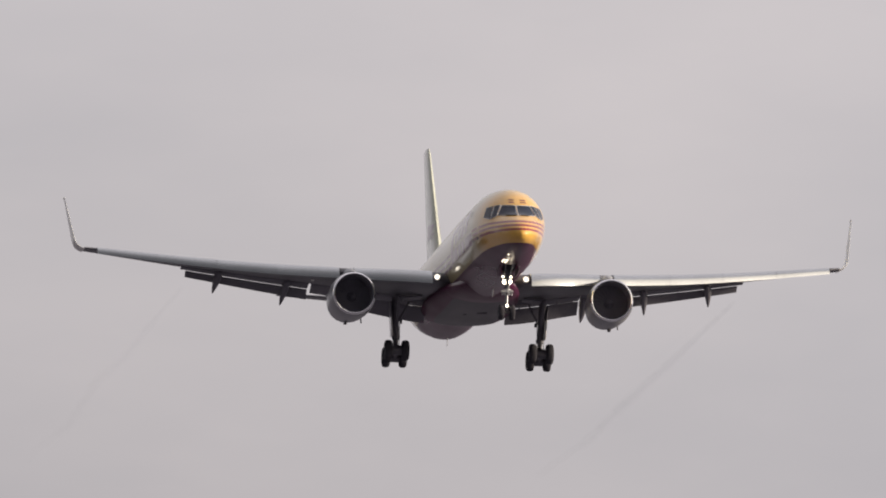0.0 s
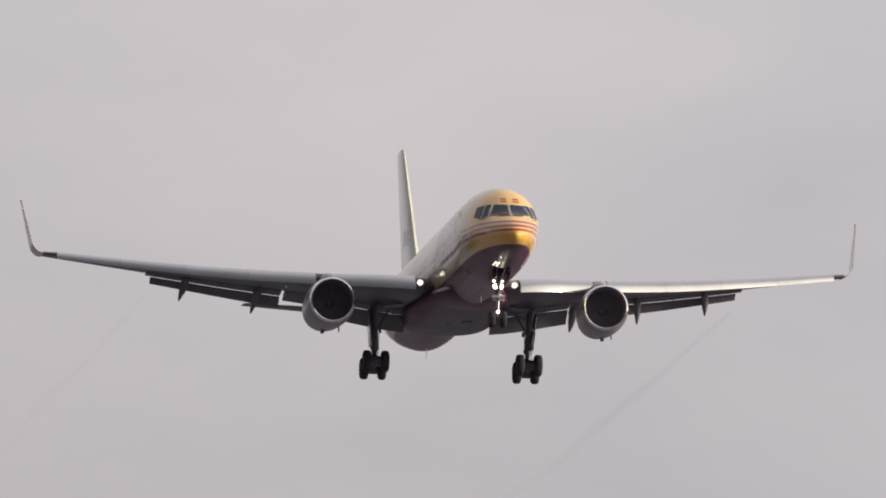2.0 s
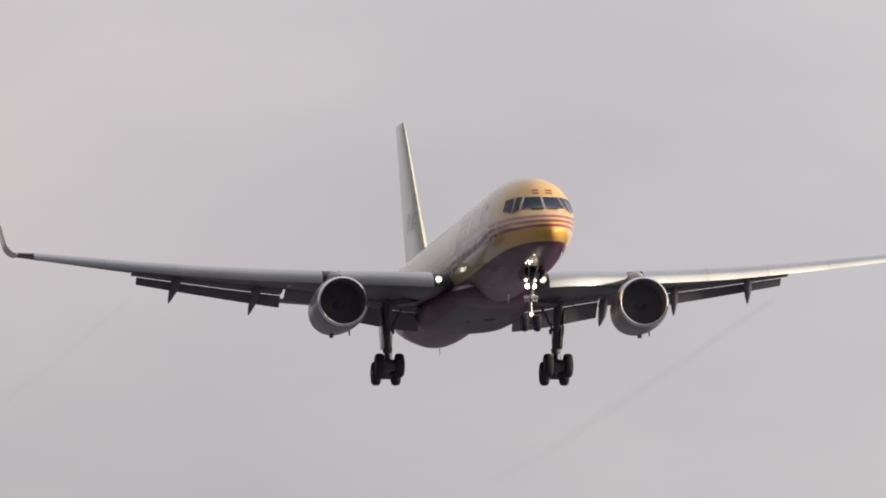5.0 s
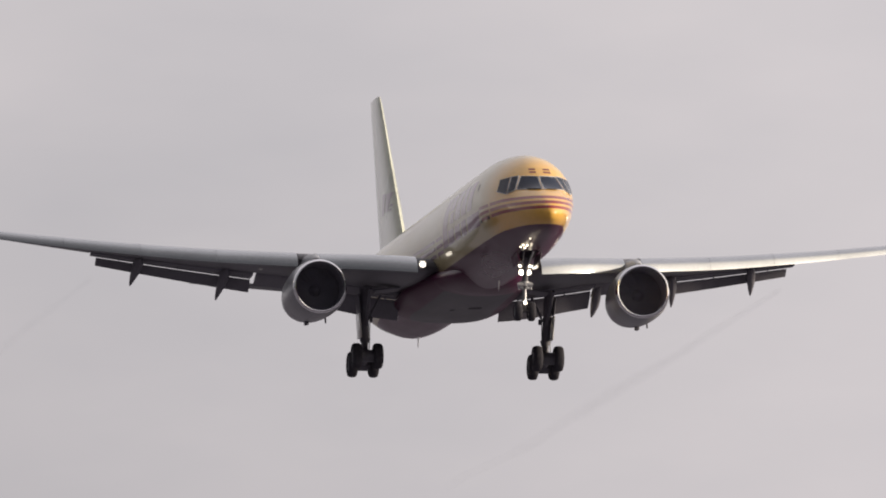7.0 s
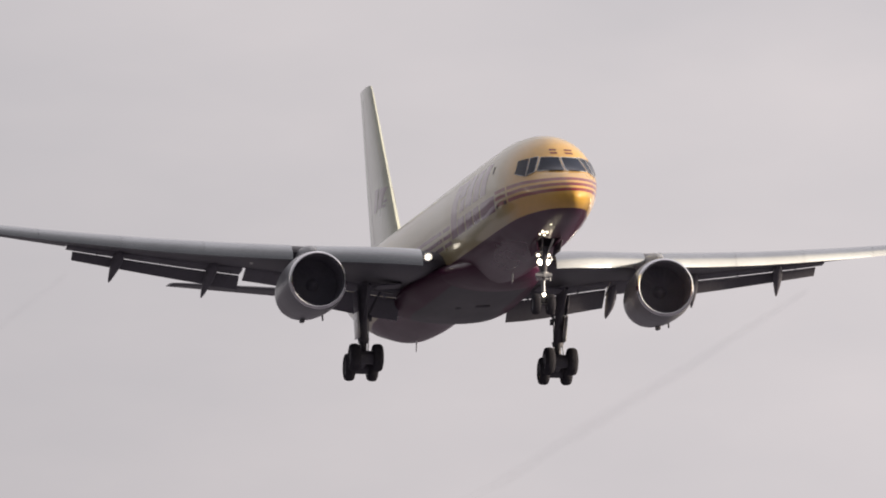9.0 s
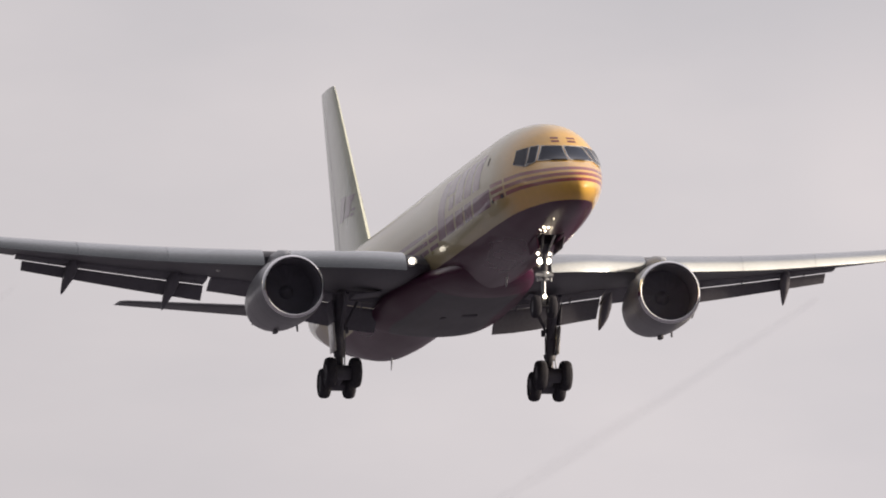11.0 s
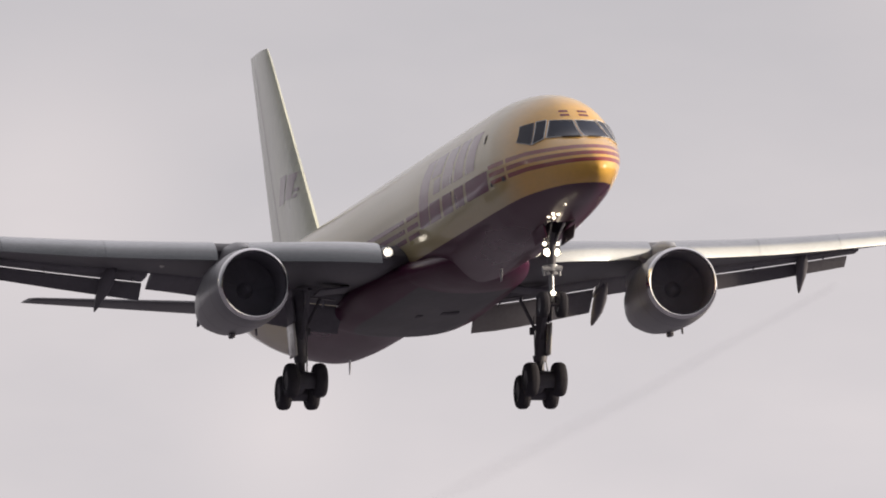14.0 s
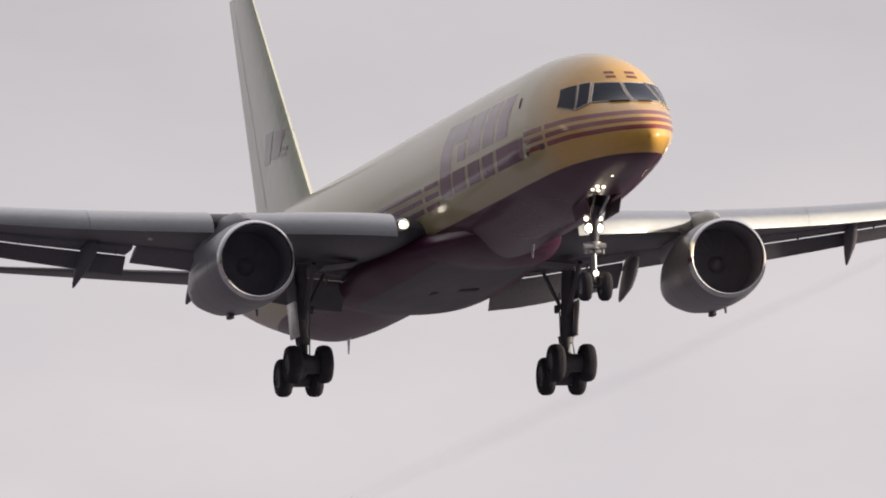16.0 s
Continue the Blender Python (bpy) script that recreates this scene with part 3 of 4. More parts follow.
def engine(side):
    c = Vector((side * 6.49, -16.85, -1.83))
    ax = Vector((side * 0.014, -1, -0.035))  # towards the tail, slightly toed
    nac = part("engine", revolve(c, ax, [(0.16, 1.085), (0.32, 1.115), (0.6, 1.142), (1.0, 1.157), (1.6, 1.150), (2.3, 1.118), (3.0, 1.062), (3.8, 0.945), (4.6, 0.76), (5.3, 0.585), (5.3, 0.55), (4.6, 0.66)], 64), M_COWL, plane,
               "grey podded turbofan engine under the wing")
    part("inlet_lip", revolve(c, ax, [(0.17, 1.087), (0.09, 1.062), (0.03, 1.032), (0.0, 1.002), (0.012, 0.978), (0.05, 0.962), (0.12, 0.952)], 64), M_LIP, nac, "polished metal inlet lip")
    for at, r in ((0.95, 1.1551), (2.55, 1.098), (3.9, 0.9215)):
        part("cowl_seam", revolve(c, ax, [(at - 0.008, r), (at, r + 0.003), (at + 0.008, r)], 64), M_FLAP, nac)
    part("inlet_duct", revolve(c, ax, [(0.11, 0.954), (0.4, 0.940), (0.8, 0.940), (1.55, 0.945)], 48), M_DUCT, nac, "dark inlet duct")
    for i in range(22):
        bm = bmesh.new()
        t = 2 * math.pi * i / 22
        rows = []
        for k in range(6):
            r = 0.24 + 0.685 * k / 5
            tw = radians(62 + 16 * k / 5)
            half = 0.13 + 0.05 * k / 5
            rad = Vector((math.cos(t), 0, math.sin(t)))
            tan = Vector((-math.sin(t), 0, math.cos(t)))
            o = c + ax.normalized() * 1.42 + rad * r
            e = (tan * math.sin(tw) + Vector((0, 1, 0)) * math.cos(tw)) * half
            rows.append((o - e, o + e))
        vs = [[bm.verts.new(p) for p in row] for row in rows]
        for a, b in zip(vs, vs[1:]):
            bm.faces.new((a[0], a[1], b[1], b[0]))
        part("fan_blade", bm, M_FAN, nac)
    part("fan_backing", revolve(c, ax, [(1.385, 0.95), (1.375, 0.4), (1.37, 0.02)], 32, True), M_FAN, nac)
    part("spinner", revolve(c, ax, [(1.05, 0.01), (1.09, 0.07), (1.18, 0.14), (1.32, 0.22), (1.47, 0.27)], 24), M_FAN, nac, "dark spinner cone")
    part("exhaust_core", revolve(c, ax, [(4.4, 0.46), (5.2, 0.38), (5.7, 0.2), (5.95, 0.02)], 24), M_STRUT, nac)
    part("drain_mast", box((c.x + side * 0.18, -19.4, -3.06), (0.16, 0.35, 0.16), bevel=0.04), M_STRUT, nac)
    part("drain_mast", tube((c.x - 0.62, -19.7, -2.75), (c.x - 0.66, -19.8, -3.0), 0.04, 0.03, 8), M_STRUT, nac)
    # strake on the inboard flank
    part("strake", loft([[Vector((c.x - side * (0.70 + 0.17 * q), -18.2 - 0.3 * q - u, -1.83 + 0.83 + 0.17 * q + v)) for u, v in foil(0.8 - 0.5 * q, 0.04, 5, 0)] for q in (0, 0.5, 1.0)]), M_FLAP, nac, "small grey nacelle strake")
    # pylon
    loops = []
    for y, zb, zt, w in ((-17.9, -0.72, -0.60, 0.10), (-18.3, -0.85, -0.44, 0.20), (-19.0, -0.95, -0.32, 0.27), (-20.2, -1.0, -0.30, 0.28), (-22.0, -1.15, -0.55, 0.25), (-23.6, -1.2, -0.75, 0.12)):
        zc = (zb + zt) / 2
        loops.append([(c.x + w * math.copysign(abs(math.cos(t)) ** 0.6, math.cos(t)), y, zc + (zt - zb) / 2 * math.sin(t)) for t in [2 * math.pi * i / 20 for i in range(20)]])
    part("pylon", loft(loops), M_PYLON, plane, "grey engine pylon")


def wheel(center, r, width, parent, axle=(1, 0, 0)):
    c = Vector(center)
    h = width / 2
    prof = [(-h * 0.86, r * 0.52), (-h * 0.98, r * 0.62), (-h, r * 0.78), (-h * 0.9, r * 0.90), (-h * 0.62, r * 0.975), (-h * 0.3, r), (-h * 0.27, r * 0.985), (-h * 0.23, r), (0, r * 1.005), (h * 0.23, r),
            (h * 0.27, r * 0.985), (h * 0.3, r), (h * 0.62, r * 0.975), (h * 0.9, r * 0.90), (h, r * 0.78), (h * 0.98, r * 0.62), (h * 0.86, r * 0.52)]
    ty = part("tyre", revolve(c, axle, prof, 36), M_TYRE, parent, "black rubber tyre")
    part("rim", revolve(c, axle, [(-h * 0.84, r * 0.53), (-h * 0.6, r * 0.47), (-h * 0.35, r * 0.25), (-h * 0.5, 0.02), (h * 0.5, 0.02), (h * 0.35, r * 0.25), (h * 0.6, r * 0.47), (h * 0.84, r * 0.53)], 24), M_RIM, ty, "scuffed metal wheel rim")


def main_gear(side):
    x, y, z = side * 3.66, -23.6, -4.07
    top = (side * 3.75, -23.3, -1.2)
    leg = part("main_landing_gear", tube(top, (x, -23.55, -3.30), 0.19, 0.165, 18), M_STRUT, plane, "dark main landing gear leg with four wheel bogie")
    part("oleo", tube((x, -23.55, -3.25), (x, y, z + 0.08), 0.125, 0.125, 16), M_STRUT, leg, "dull grey oleo piston")
    part("collar", tube((x, -23.55, -3.18), (x, -23.55, -3.36), 0.22, 0.19, 18), M_STRUT, leg)
    part("bogie_pivot", tube((x, -23.56, -3.62), (x, -23.58, z + 0.05), 0.15, 0.20, 14), M_STRUT, leg)
    tilt = radians(12)
    fy, fz = 0.57 * math.cos(tilt), 0.57 * math.sin(tilt)
    part("bogie_beam", tube((x, y + fy * 1.15, z + fz * 1.15), (x, y - fy * 1.15, z - fz * 1.15), 0.14, 0.14, 14), M_STRUT, leg)
    for s in (1, -1):
        part("axle", tube((x - 0.52, y + s * fy, z + s * fz), (x + 0.52, y + s * fy, z + s * fz), 0.085, 0.085, 12), M_STRUT, leg)
        part("brake_unit", tube((x - 0.30, y + s * fy, z + s * fz), (x + 0.30, y + s * fy, z + s * fz), 0.25, 0.25, 18), M_STRUT, leg, "dark brake housing between the wheels")
        for q in (-1, 1):
            wheel((x + q * 0.43, y + s * fy, z + s * fz), 0.515, 0.37, leg)
    bm = tube((x, -23.75, -3.05), (x, -24.14, -3.40), 0.06, 0.05, 8)
    tube((x, -24.14, -3.40), (x, -23.75, z + 0.1), 0.05, 0.06, 8, bm)
    part("torque_link", bm, M_STRUT, leg)
    bm = tube((side * 3.05, -23.4, -1.45), (x - side * 0.12, -23.5, -2.42), 0.05, 0.05, 10)
    box((x - side * 0.24, -23.5, -2.44), (0.12, 0.14, 0.22), bevel=0.02, bm=bm)
    part("side_brace", bm, M_STRUT, leg)
    part("drag_brace", tube((side * 3.7, -21.9, -1.35), (x, -23.4, -2.7), 0.07, 0.07, 10), M_STRUT, leg)
    bm = tube((x + side * 0.17, -23.4, -1.6), (x + side * 0.15, -23.45, -3.3), 0.022, 0.022, 6)
    tube((x - side * 0.19, -23.4, -2.0), (x - side * 0.16, -23.5, -3.7), 0.02, 0.02, 6, bm)
    tube((x + side * 0.15, -23.45, -3.3), (x + side * 0.2, -23.3, -4.0), 0.018, 0.018, 6, bm)
    part("brake_line", bm, M_RIM, leg)
    # leg door, standing on the outer side, shade painted into its upper half
    part("gear_door", box((x + side * 0.25, -23.55, -2.70), (0.06, 0.90, 0.98), (0, side * 4, 0), 0.02), M_WHITE, leg, "pale grey lower gear leg door")
    part("gear_door", box((x + side * 0.30, -23.50, -1.82), (0.06, 0.95, 0.74), (0, side * 6, 0), 0.02), M_FLAP, leg, "upper gear leg door, painted dark grey for shade")


def nose_gear():
    y = -6.33
    leg = part("nose_landing_gear", tube((0, y + 0.25, -1.75), (0, y, -2.95), 0.135, 0.125, 16), M_STRUT, plane, "slim nose landing gear with two wheels and lights")
    part("oleo", tube((0, y, -2.9), (0, y - 0.02, -3.75), 0.075, 0.075, 14), M_CHROME, leg, "polished oleo piston")
    bm = tube((0, y, -2.68), (0, y, -2.86), 0.20, 0.20, 16)
    box((0, y + 0.05, -2.78), (0.52, 0.24, 0.13), bevel=0.03, bm=bm)
    box((0, y + 0.02, -2.93), (0.36, 0.2, 0.10), bevel=0.03, bm=bm)
    tube((-0.30, y + 0.12, -2.80), (0.30, y + 0.12, -2.80), 0.075, 0.075, 12, bm)
    for q in (-1, 1):
        tube((q * 0.24, y + 0.06, -2.74), (q * 0.24, y + 0.06, -3.0), 0.045, 0.035, 8, bm)
    part("steering_collar", bm, M_PYLON, leg, "pale grey steering collar with two cylinders")
    bm = tube((0, y - 0.12, -2.98), (0, y - 0.36, -3.4), 0.045, 0.04, 8)
    tube((0, y - 0.36, -3.4), (0, y - 0.06, -3.8), 0.04, 0.045, 8, bm)
    part("torque_link", bm, M_STRUT, leg)
    for q in (-1, 1):
        part("drag_brace", tube((q * 0.20, y + 1.05, -1.55), (q * 0.10, y + 0.1, -2.12), 0.04, 0.04, 10), M_PYLON if q < 0 else M_STRUT, leg, "slim drag brace")
    part("axle", tube((-0.36, y, -3.85), (0.36, y, -3.85), 0.06, 0.06, 10), M_STRUT, leg)
    for q in (-1, 1):
        wheel((q * 0.27, y, -3.85), 0.385, 0.28, leg)
    part("light_bracket", box((0, y + 0.12, -2.25), (0.50, 0.06, 0.34), bevel=0.02), M_STRUT, leg)
    for px, pz, r, m in ((0.14, -2.33, 0.108, M_LAMP), (-0.125, -2.33, 0.10, M_LAMP), (0.22, -2.08, 0.058, M_LAMP_SMALL), (-0.17, -2.08, 0.055, M_LAMP_SMALL)):
        lamp = part("taxi_light", revolve((px, y + 0.18, pz), (0, 1, -0.05), [(0, r), (0.03, r * 0.9), (0.05, r * 0.4), (0.055, 0.01)], 16, True), m, leg, "lit round taxi light")
        part("light_bezel", revolve((px, y + 0.18, pz), (0, 1, -0.05), [(-0.12, r * 0.7), (-0.08, r * 1.2), (0.02, r * 1.32), (0.03, r * 1.22), (0.0, r)], 20), M_STRUT, lamp, "dark lamp housing")
    part("taxi_light", revolve((0, y + 0.17, -3.52), (0, 1, 0), [(0, 0.075), (0.03, 0.065), (0.045, 0.02)], 14, True), M_LAMP_SMALL, leg, "lit lower taxi light")
    # doors beside the bay, open
    for q in (-1, 1):
        part("gear_door", box((q * 0.43, -5.85, -1.86), (0.04, 1.5, 0.42), (2, q * 12, 0), 0.015), M_MAROON if q > 0 else M_DOOR, plane, "open maroon nose gear door" if q > 0 else "open dark nose gear door")
    bm = bmesh.new()
    lo = [bm.verts.new((qx, -qs, -1.58 - 0.05 * (qs - 4.85))) for qx, qs in ((-0.40, 4.80), (0.40, 4.80), (0.40, 7.0), (-0.40, 7.0))]
    hi = [bm.verts.new((v.co.x, v.co.y, -0.75)) for v in lo]
    bm.faces.new(hi)
    for i in range(4):
        bm.faces.new((lo[i], lo[(i + 1) % 4], hi[(i + 1) % 4], hi[i]))
    part("wheel_bay", bm, M_DARK, plane, "dark open nose wheel bay", smooth=False)
    # glowing spots on the belly skin; the last one is a glint, no lamp
    for px, py, pz, r in ((0.44, -4.56, -1.50, 0.030), (0.41, -4.12, -1.47, 0.036), (0.27, -4.03, -1.49, 0.036), (0.29, -4.50, -1.54, 0.032), (0.32, -2.90, -1.35, 0.018)):
        part("bay_glow_spot", revolve((px, py, pz), (0, 1, -0.2), [(-0.06, r), (0, r), (0.03, r * 0.6), (0.04, 0.005)], 10, True), M_LAMP_SMALL, plane, "small glowing spot ahead of the nose wheel bay")


def tail():
    def surface(rows, axis):
        loops = []
        for k in range(len(rows)):
            off, ly, ch, other, th = rows[k]
            pts = []
            for u, v in foil(ch, th, 10, 0.0):
                pts.append((v, ly - u, off) if axis == "z" else (off, ly - u, other + v + (u - ch / 2) * 0.05))
            loops.append(pts)
        return loft(loops)

    fin = part("fin", surface([(1.2, -34.6, 8.1, 0, 0.09), (1.9, -36.4, 6.55, 0, 0.10), (2.6, -37.1, 6.0, 0, 0.10), (8.5, -42.75, 2.64, 0, 0.095), (8.84, -43.15, 2.34, 0, 0.07)], "z"), M_YELLOW, plane, "tall pale yellow swept tail fin")
    for side in (1, -1):
        part("stabiliser", surface([(side * 0.4, -38.9, 5.2, 0.53, 0.055), (side * 1.4, -39.5, 4.6, 0.57, 0.055), (side * 7.4, -43.1, 1.9, 1.16, 0.06), (side * 7.6, -43.35, 1.6, 1.18, 0.05)], "x"), M_GREY, plane, "grey horizontal stabiliser")
    # hinge line of the rudder on both faces
    for side in (1, -1):
        bm = bmesh.new()
        rows = []
        for k in range(13):
            z = 2.5 + 5.9 * k / 12
            f = (z - 2.6) / 5.9
            ly, ch = -37.1 - 5.65 * f, 6.0 - 3.36 * f
            rows.append([bm.verts.new((side * (fin_half(ly - u * ch, z) + 0.004), ly - u * ch, z)) for u in (0.685, 0.700)])
        for a, b in zip(rows, rows[1:]):
            bm.faces.new((a[0], a[1], b[1], b[0]))
        part("rudder_seam", bm, M_PALE_RED, fin, "thin dark rudder hinge line")
    # plain slanted logo blocks on both faces of the fin
    for side in (1, -1):
        for y0, z0, ln, ht in ((-39.25, 3.70, 0.85, 0.75), (-40.30, 3.65, 0.85, 0.85), (-38.65, 3.84, 0.40, 0.10), (-38.72, 3.66, 0.40, 0.10)):
            bm = bmesh.new()
            grid = []
            for a in range(7):
                row = []
                for b in range(4):
                    z = z0 + ht * b / 3
                    y = y0 - ln * a / 6 + 0.45 * ht * b / 3
                    row.append(bm.verts.new((side * (fin_half(y, z) + 0.006), y, z)))
                grid.append(row)
            for a in range(6):
                for b in range(3):
                    bm.faces.new((grid[a][b], grid[a + 1][b], grid[a + 1][b + 1], grid[a][b + 1]))
            part("logo_block", bm, M_PALE_RED, fin, "pale plain red logo block")


def fin_half(y, z):
    k = (z - 2.6) / 5.9
    ly, ch = -37.1 - 5.65 * k, 6.0 - 3.36 * k
    u = min(max((ly - y) / ch, 0.001), 1)
    t = 5 * 0.10 * (0.2969 * math.sqrt(u) - 0.126 * u - 0.3516 * u * u + 0.2843 * u ** 3 - 0.1036 * u ** 4)
    return t * ch


for side in (1, -1):
    wing(side)
    engine(side)
    main_gear(side)
nose_gear()
tail()


def front_at(x, z, lift=0.0):
    """The place on the nose with that offset from the axis and height."""
    lo, hi = 0.0, 8.0
    for _ in range(40):
        mid = (lo + hi) / 2
        if lerp_table(HULL, mid)[0] > z and skin_x(mid, z) > abs(x):
            hi = mid
        else:
            lo = mid
    p = Vector((x, -hi, z))
    n = Vector((x, 0, 0)).normalized() * 0.5 if abs(x) > 0.3 else Vector((0, 0, 0))
    return p + (Vector((0, 0.75, 0.45)) + n).normalized() * lift


def nose_patch(quad, side, lift, steps=8, bm=None):
    """A panel on the nose: four corners (offset from the axis, height)."""
    bm = bm or bmesh.new()
    a, b, c, d = quad
    grid = []
    for i in range(steps + 1):
        u = i / steps
        row = []
        for j in range(steps + 1):
            v = j / steps
            x = (a[0] * (1 - u) + b[0] * u) * (1 - v) + (d[0] * (1 - u) + c[0] * u) * v
            z = (a[1] * (1 - u) + b[1] * u) * (1 - v) + (d[1] * (1 - u) + c[1] * u) * v
            row.append(bm.verts.new(front_at(side * x, z, lift)))
        grid.append(row)
    for i in range(steps):
        for j in range(steps):
            bm.faces.new((grid[i][j], grid[i + 1][j], grid[i + 1][j + 1], grid[i][j + 1]))
    return bm


def bar_on_nose(p, q, side, half, lift=0.02):
    pts = [front_at(side * (p[0] + (q[0] - p[0]) * k / 6), p[1] + (q[1] - p[1]) * k / 6, lift) for k in range(7)]
    bm = bmesh.new()
    for a, b in zip(pts, pts[1:]):
        tube(a, b, half, half, 8, bm)
    return bm


PANES = (("windscreen", ((0.03, 0.46), (0.93, 0.53), (0.66, 1.12), (0.03, 1.10))),
         ("side_window", ((0.99, 0.50), (1.26, 0.38), (0.98, 1.12), (0.71, 1.15))),
         ("rear_side_window", ((1.28, 0.39), (1.48, 0.57), (1.32, 1.06), (1.02, 1.11))))


def cockpit():
    for side in (1, -1):
        for name, quad in PANES:
            pane = part(name, nose_patch(quad, side, 0.018), M_GLASS, hull, "dark reflecting cockpit window pane")
            for k in range(4):
                wide = 0.014 if name != "rear_side_window" else 0.011
                # rear pane's bars get a darker grey, painted in for missing light
                dull = name == "rear_side_window"
                part("window_frame", bar_on_nose(quad[k], quad[(k + 1) % 4], side, wide), M_UNDER if dull else M_FRAME, pane, "window frame in darker grey, painted as unlit" if dull else "pale metal window frame")
        part("wiper", bar_on_nose((0.12, 0.455), (0.55, 0.485), side, 0.020, 0.045), M_TYRE, hull, "thin black windscreen wiper")
    # two short marks above the windscreen, kept as plain bars
    for side, x0, x1 in ((1, 0.05, 0.31), (-1, 0.25, 0.55)):
        for z in (1.27, 1.41):
            part("mark_bar", nose_patch(((x0, z), (x1, z), (x1 - 0.01, z + 0.075), (x0 - 0.005, z + 0.075)), side, 0.006, 3), M_MARK, hull, "short plain red bar")


cockpit()


def skin_details():
    lean = -0.52
    for side in (1, -1):
        for s0, s1, z0, z1 in LOGO:
            q = tuple((s + lean * z, z) for s, z in ((s0, z0), (s1, z0), (s1, z1), (s0, z1)))
            part("logo_block", patch(q, side, 0.004, 8), M_LOGO, hull, "plain red logo block")
        for z0, s0, s1 in ((0.02, 15.35, 16.85), (0.02, 17.15, 22.5), (-0.25, 15.5, 16.95), (-0.25, 17.25, 22.2), (-0.51, 15.65, 17.05), (-0.51, 17.35, 21.9)):
            q = ((s0, z0 - 0.065), (s1, z0 - 0.065), (s1, z0 + 0.065), (s0, z0 + 0.065))
            part("stripe", patch(q, side, 0.004, 10), M_LOGO, hull, "long red stripe")
        # small hatch windows and a vent
        for s0, z0, w, h in ((4.95, -0.38, 0.28, 0.13), (6.15, -0.40, 0.22, 0.11), (6.62, 0.92, 0.13, 0.26)):
            part("hatch", patch(((s0, z0), (s0 + w, z0), (s0 + w, z0 + h), (s0, z0 + h)), side, 0.010, 2), M_DARK, hull, "small dark hatch window")
    # blade antennas
    for s, up, h in ((32.9, -1, 0.42), (17.6, 1, 0.2), (12.2, 1, 0.16), (9.4, 1, 0.13), (12.5, -1, 0.35)):
        zt, zb, w, zc = lerp_table(HULL, s)
        z0 = zt if up > 0 else zb
        loops = [[(v, -s - 0.16 * q - u, z0 + up * h * q) for u, v in foil(0.34 - 0.16 * q, 0.12, 5, 0)] for q in (-0.1, 0.5, 1.0)]
        part("antenna", loft(loops), M_FRAME, plane, "small blade antenna")
    for x, z, s, w in ((0.35, -2.14, 22.1, 0.16), (-0.45, -2.13, 21.5, 0.5)):
        part("vent", box((x, -s, z - 0.01), (w, 0.5, 0.05), (0, 0, 0), 0.01), M_DARK, plane, "dark belly vent")


# metres behind the nose where the block meets the axis height, and the heights between which it stands
LOGO = [(13.95, 15.15, -0.45, 1.38), (12.45, 13.80, 0.78, 1.38), (12.45, 13.30, 0.28, 0.70), (12.45, 13.80, -0.45, 0.10),
        (10.90, 12.15, 0.30, 1.38), (9.42, 10.60, 0.30, 1.38), (10.90, 12.15, -0.45, 0.10), (9.42, 10.60, -0.45, 0.10),
        (7.95, 9.10, 0.30, 1.38), (6.45, 9.10, -0.45, 0.10)]
skin_details()


# ---- wake trails behind the flap ends ----
def trails():
    def vapour(name, alpha):
        m = bpy.data.materials.new(name)
        m.use_nodes = True
        n, l = m.node_tree.nodes, m.node_tree.links
        b = n["Principled BSDF"]
        b.inputs["Base Color"].default_value = (0.30, 0.29, 0.31, 1)
        b.inputs["Roughness"].default_value = 1.0
        b.inputs["Specular IOR Level"].default_value = 0.0
        b.inputs["Alpha"].default_value = alpha
        return m

    made = []
    for side in (1, -1):
        bm = bmesh.new()
        for shell, far in ((1.0, -78), (0.72, -95), (0.45, -112)):
            loops = []
            for y in np.linspace(-28.5, far, 48):
                k = (-28.5 - y) / 146
                r = (0.15 + 0.62 * k) * shell
                cx = side * 14.05 + 0.25 * noise.noise((y * 0.05, side, 3.0)) * k * 3
                cz = -0.45 - 0.15 * min(k * 6, 1) + 0.45 * k + 0.2 * noise.noise((y * 0.06, side, 9.0)) * k * 3
                loops.append([(cx + r * math.cos(t), y, cz + r * math.sin(t)) for t in [2 * math.pi * i / 12 for i in range(12)]])
            loft(loops, bm=bm, cap=False)
        ob = part("wake_trail", bm, vapour("thin_vapour", 0.004 if side > 0 else 0.0085), None, "thin faint grey vapour trail behind a flap end")
        tagged(ob, "", "vapour trail", kind="stuff")
        made.append(ob)
    return made


wake = trails()


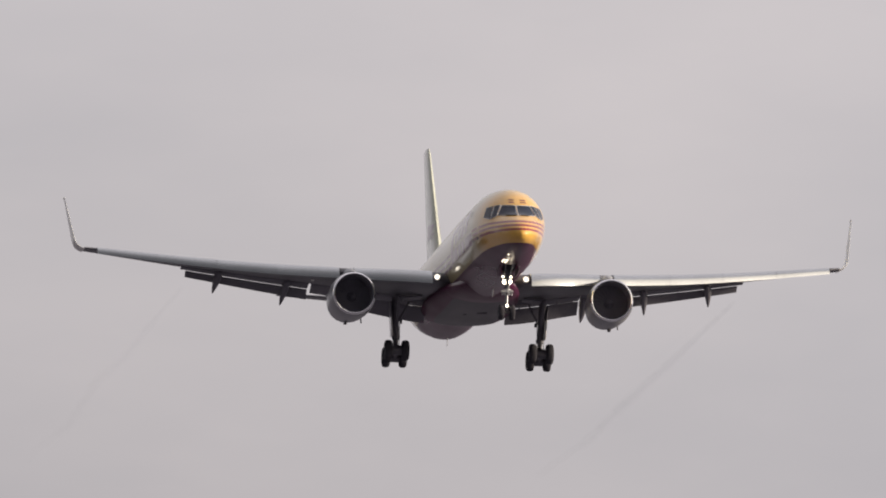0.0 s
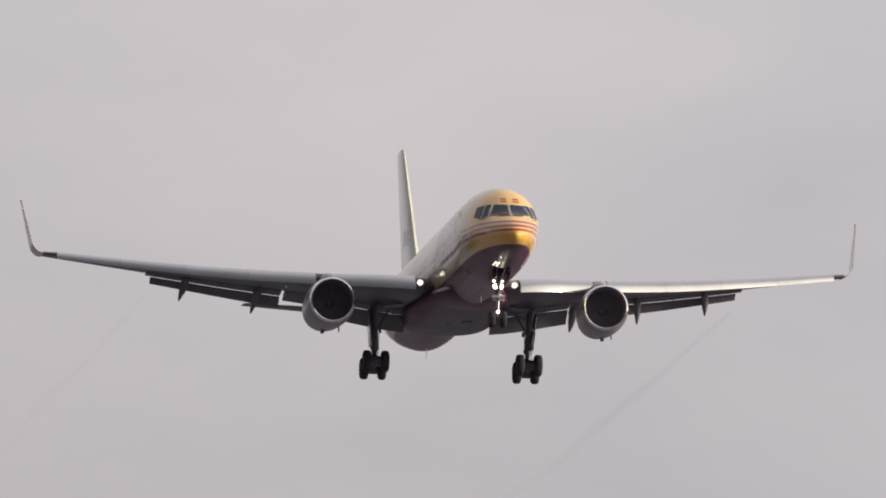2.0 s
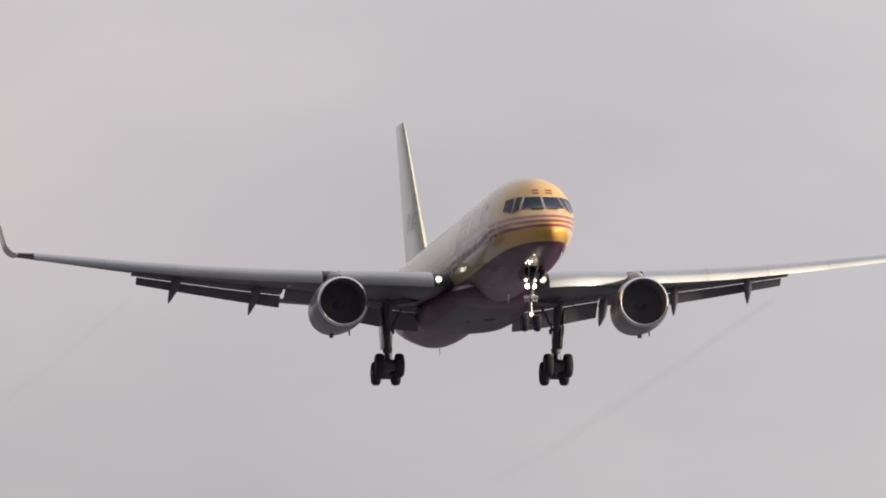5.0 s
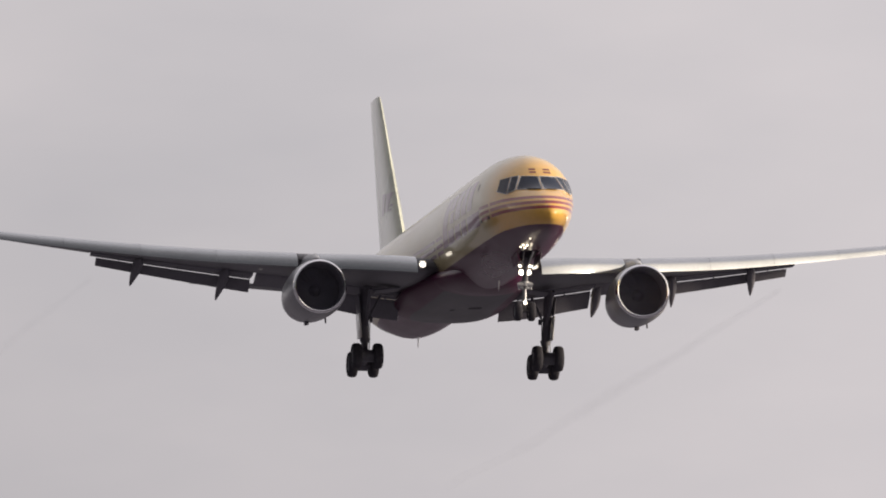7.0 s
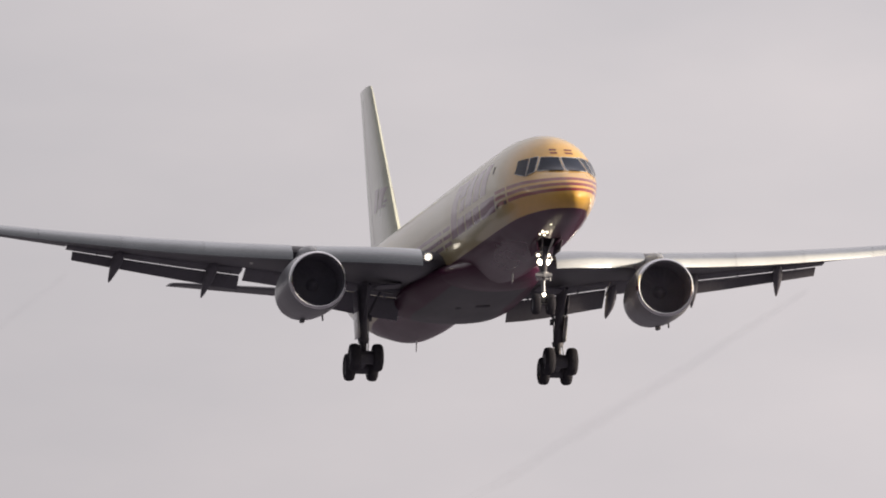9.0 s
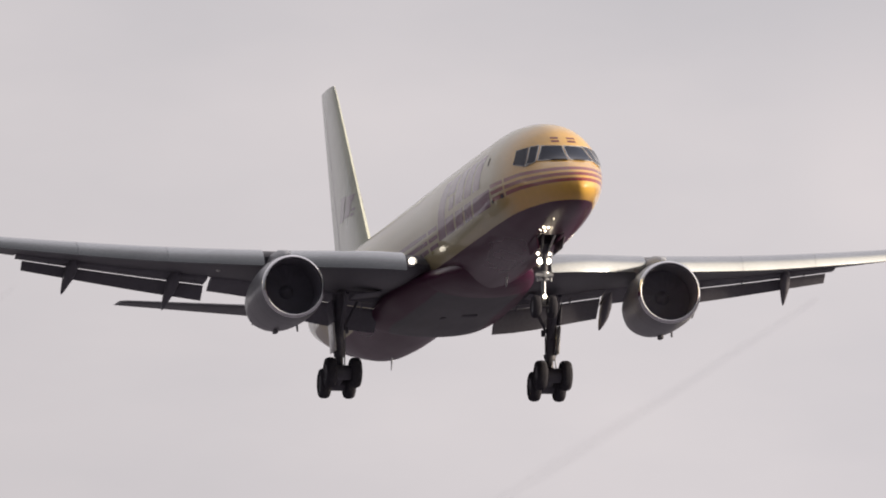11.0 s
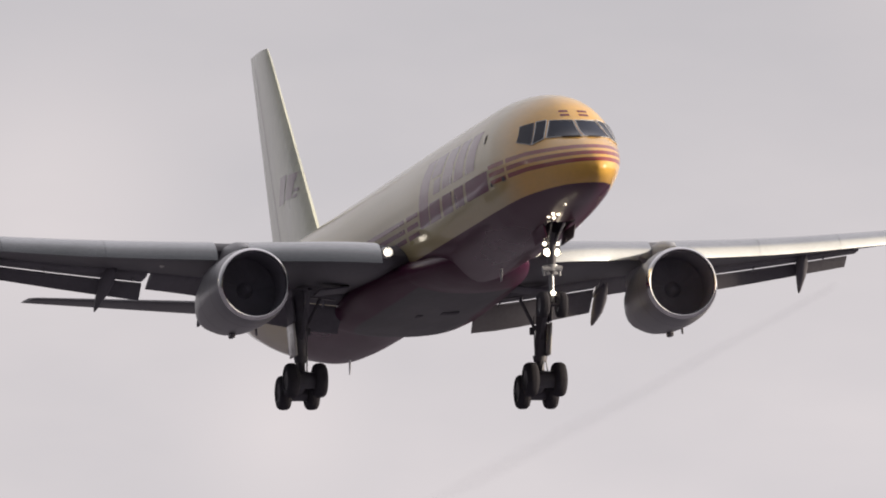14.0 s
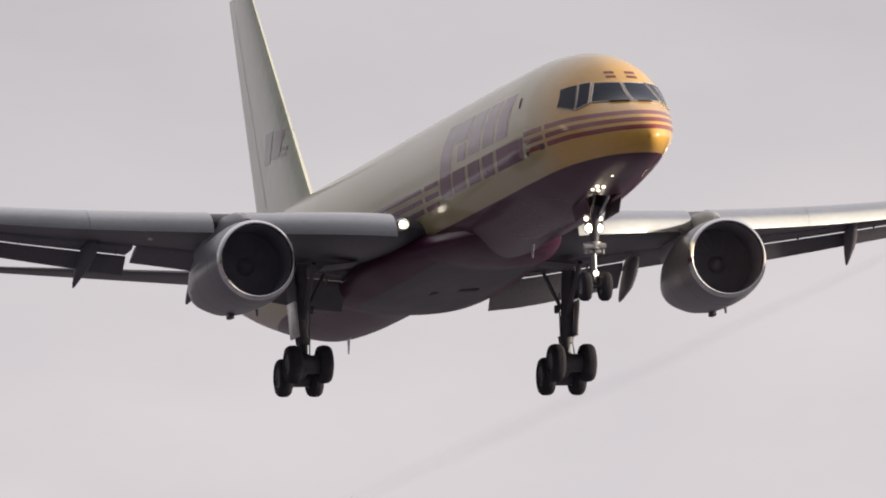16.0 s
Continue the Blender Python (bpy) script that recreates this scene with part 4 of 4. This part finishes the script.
def motions():
    # seconds, place, pitch, bank and heading along the glide path
    rows = [(t, pose(x, y, z, rx, ry, rz)) for t, x, y, z, rx, ry, rz in (
        (0.0, 130.04, 1127.77, 60.31, 3.690, -1.277, 179.783), (0.5, 130.84, 1110.64, 59.60, 3.841, -1.413, 179.818),
        (1.0, 131.65, 1093.52, 58.88, 3.974, -1.569, 179.858), (1.5, 132.45, 1076.41, 58.16, 4.007, -1.498, 179.881),
        (2.0, 133.26, 1059.32, 57.44, 3.986, -1.273, 180.031), (2.5, 134.06, 1042.24, 56.72, 3.898, -0.899, 180.078),
        (3.0, 134.87, 1025.16, 56.00, 3.772, -0.482, 180.132), (5.5, 138.89, 939.99, 52.41, 3.036, 0.370, 180.143),
        (6.0, 139.70, 922.99, 51.69, 3.001, 0.107, 180.115), (6.5, 140.50, 906.01, 50.97, 3.009, -0.246, 180.113),
        (7.0, 141.31, 889.03, 50.25, 3.078, -0.437, 180.078), (7.5, 142.11, 872.07, 49.53, 3.172, -0.586, 180.076),
        (8.0, 142.92, 855.12, 48.82, 3.306, -0.629, 180.063), (8.5, 143.72, 838.18, 48.10, 3.484, -0.670, 180.086),
        (9.0, 144.53, 821.26, 47.38, 3.761, -0.658, 180.070), (11.5, 148.55, 736.81, 43.78, 4.610, -0.079, 180.027),
        (12.0, 149.36, 719.96, 43.07, 4.595, 0.186, 180.017), (12.5, 150.16, 703.12, 42.35, 4.572, 0.417, 180.006),
        (13.0, 150.96, 686.29, 41.63, 4.515, 0.551, 179.939), (13.5, 151.77, 669.47, 40.91, 4.434, 0.734, 179.906),
        (14.0, 152.57, 652.67, 40.19, 4.317, 0.869, 179.798), (14.5, 153.38, 635.87, 39.47, 4.154, 1.056, 179.734),
        (15.0, 154.18, 619.09, 38.75, 3.988, 1.163, 179.605), (15.5, 154.99, 602.32, 38.03, 3.820, 1.129, 179.475),
        (16.0, 155.79, 585.57, 37.31, 3.756, 1.075, 179.345),
    )]
    walk(plane, rows)
    for ob in wake:
        walk(ob, rows)


motions()
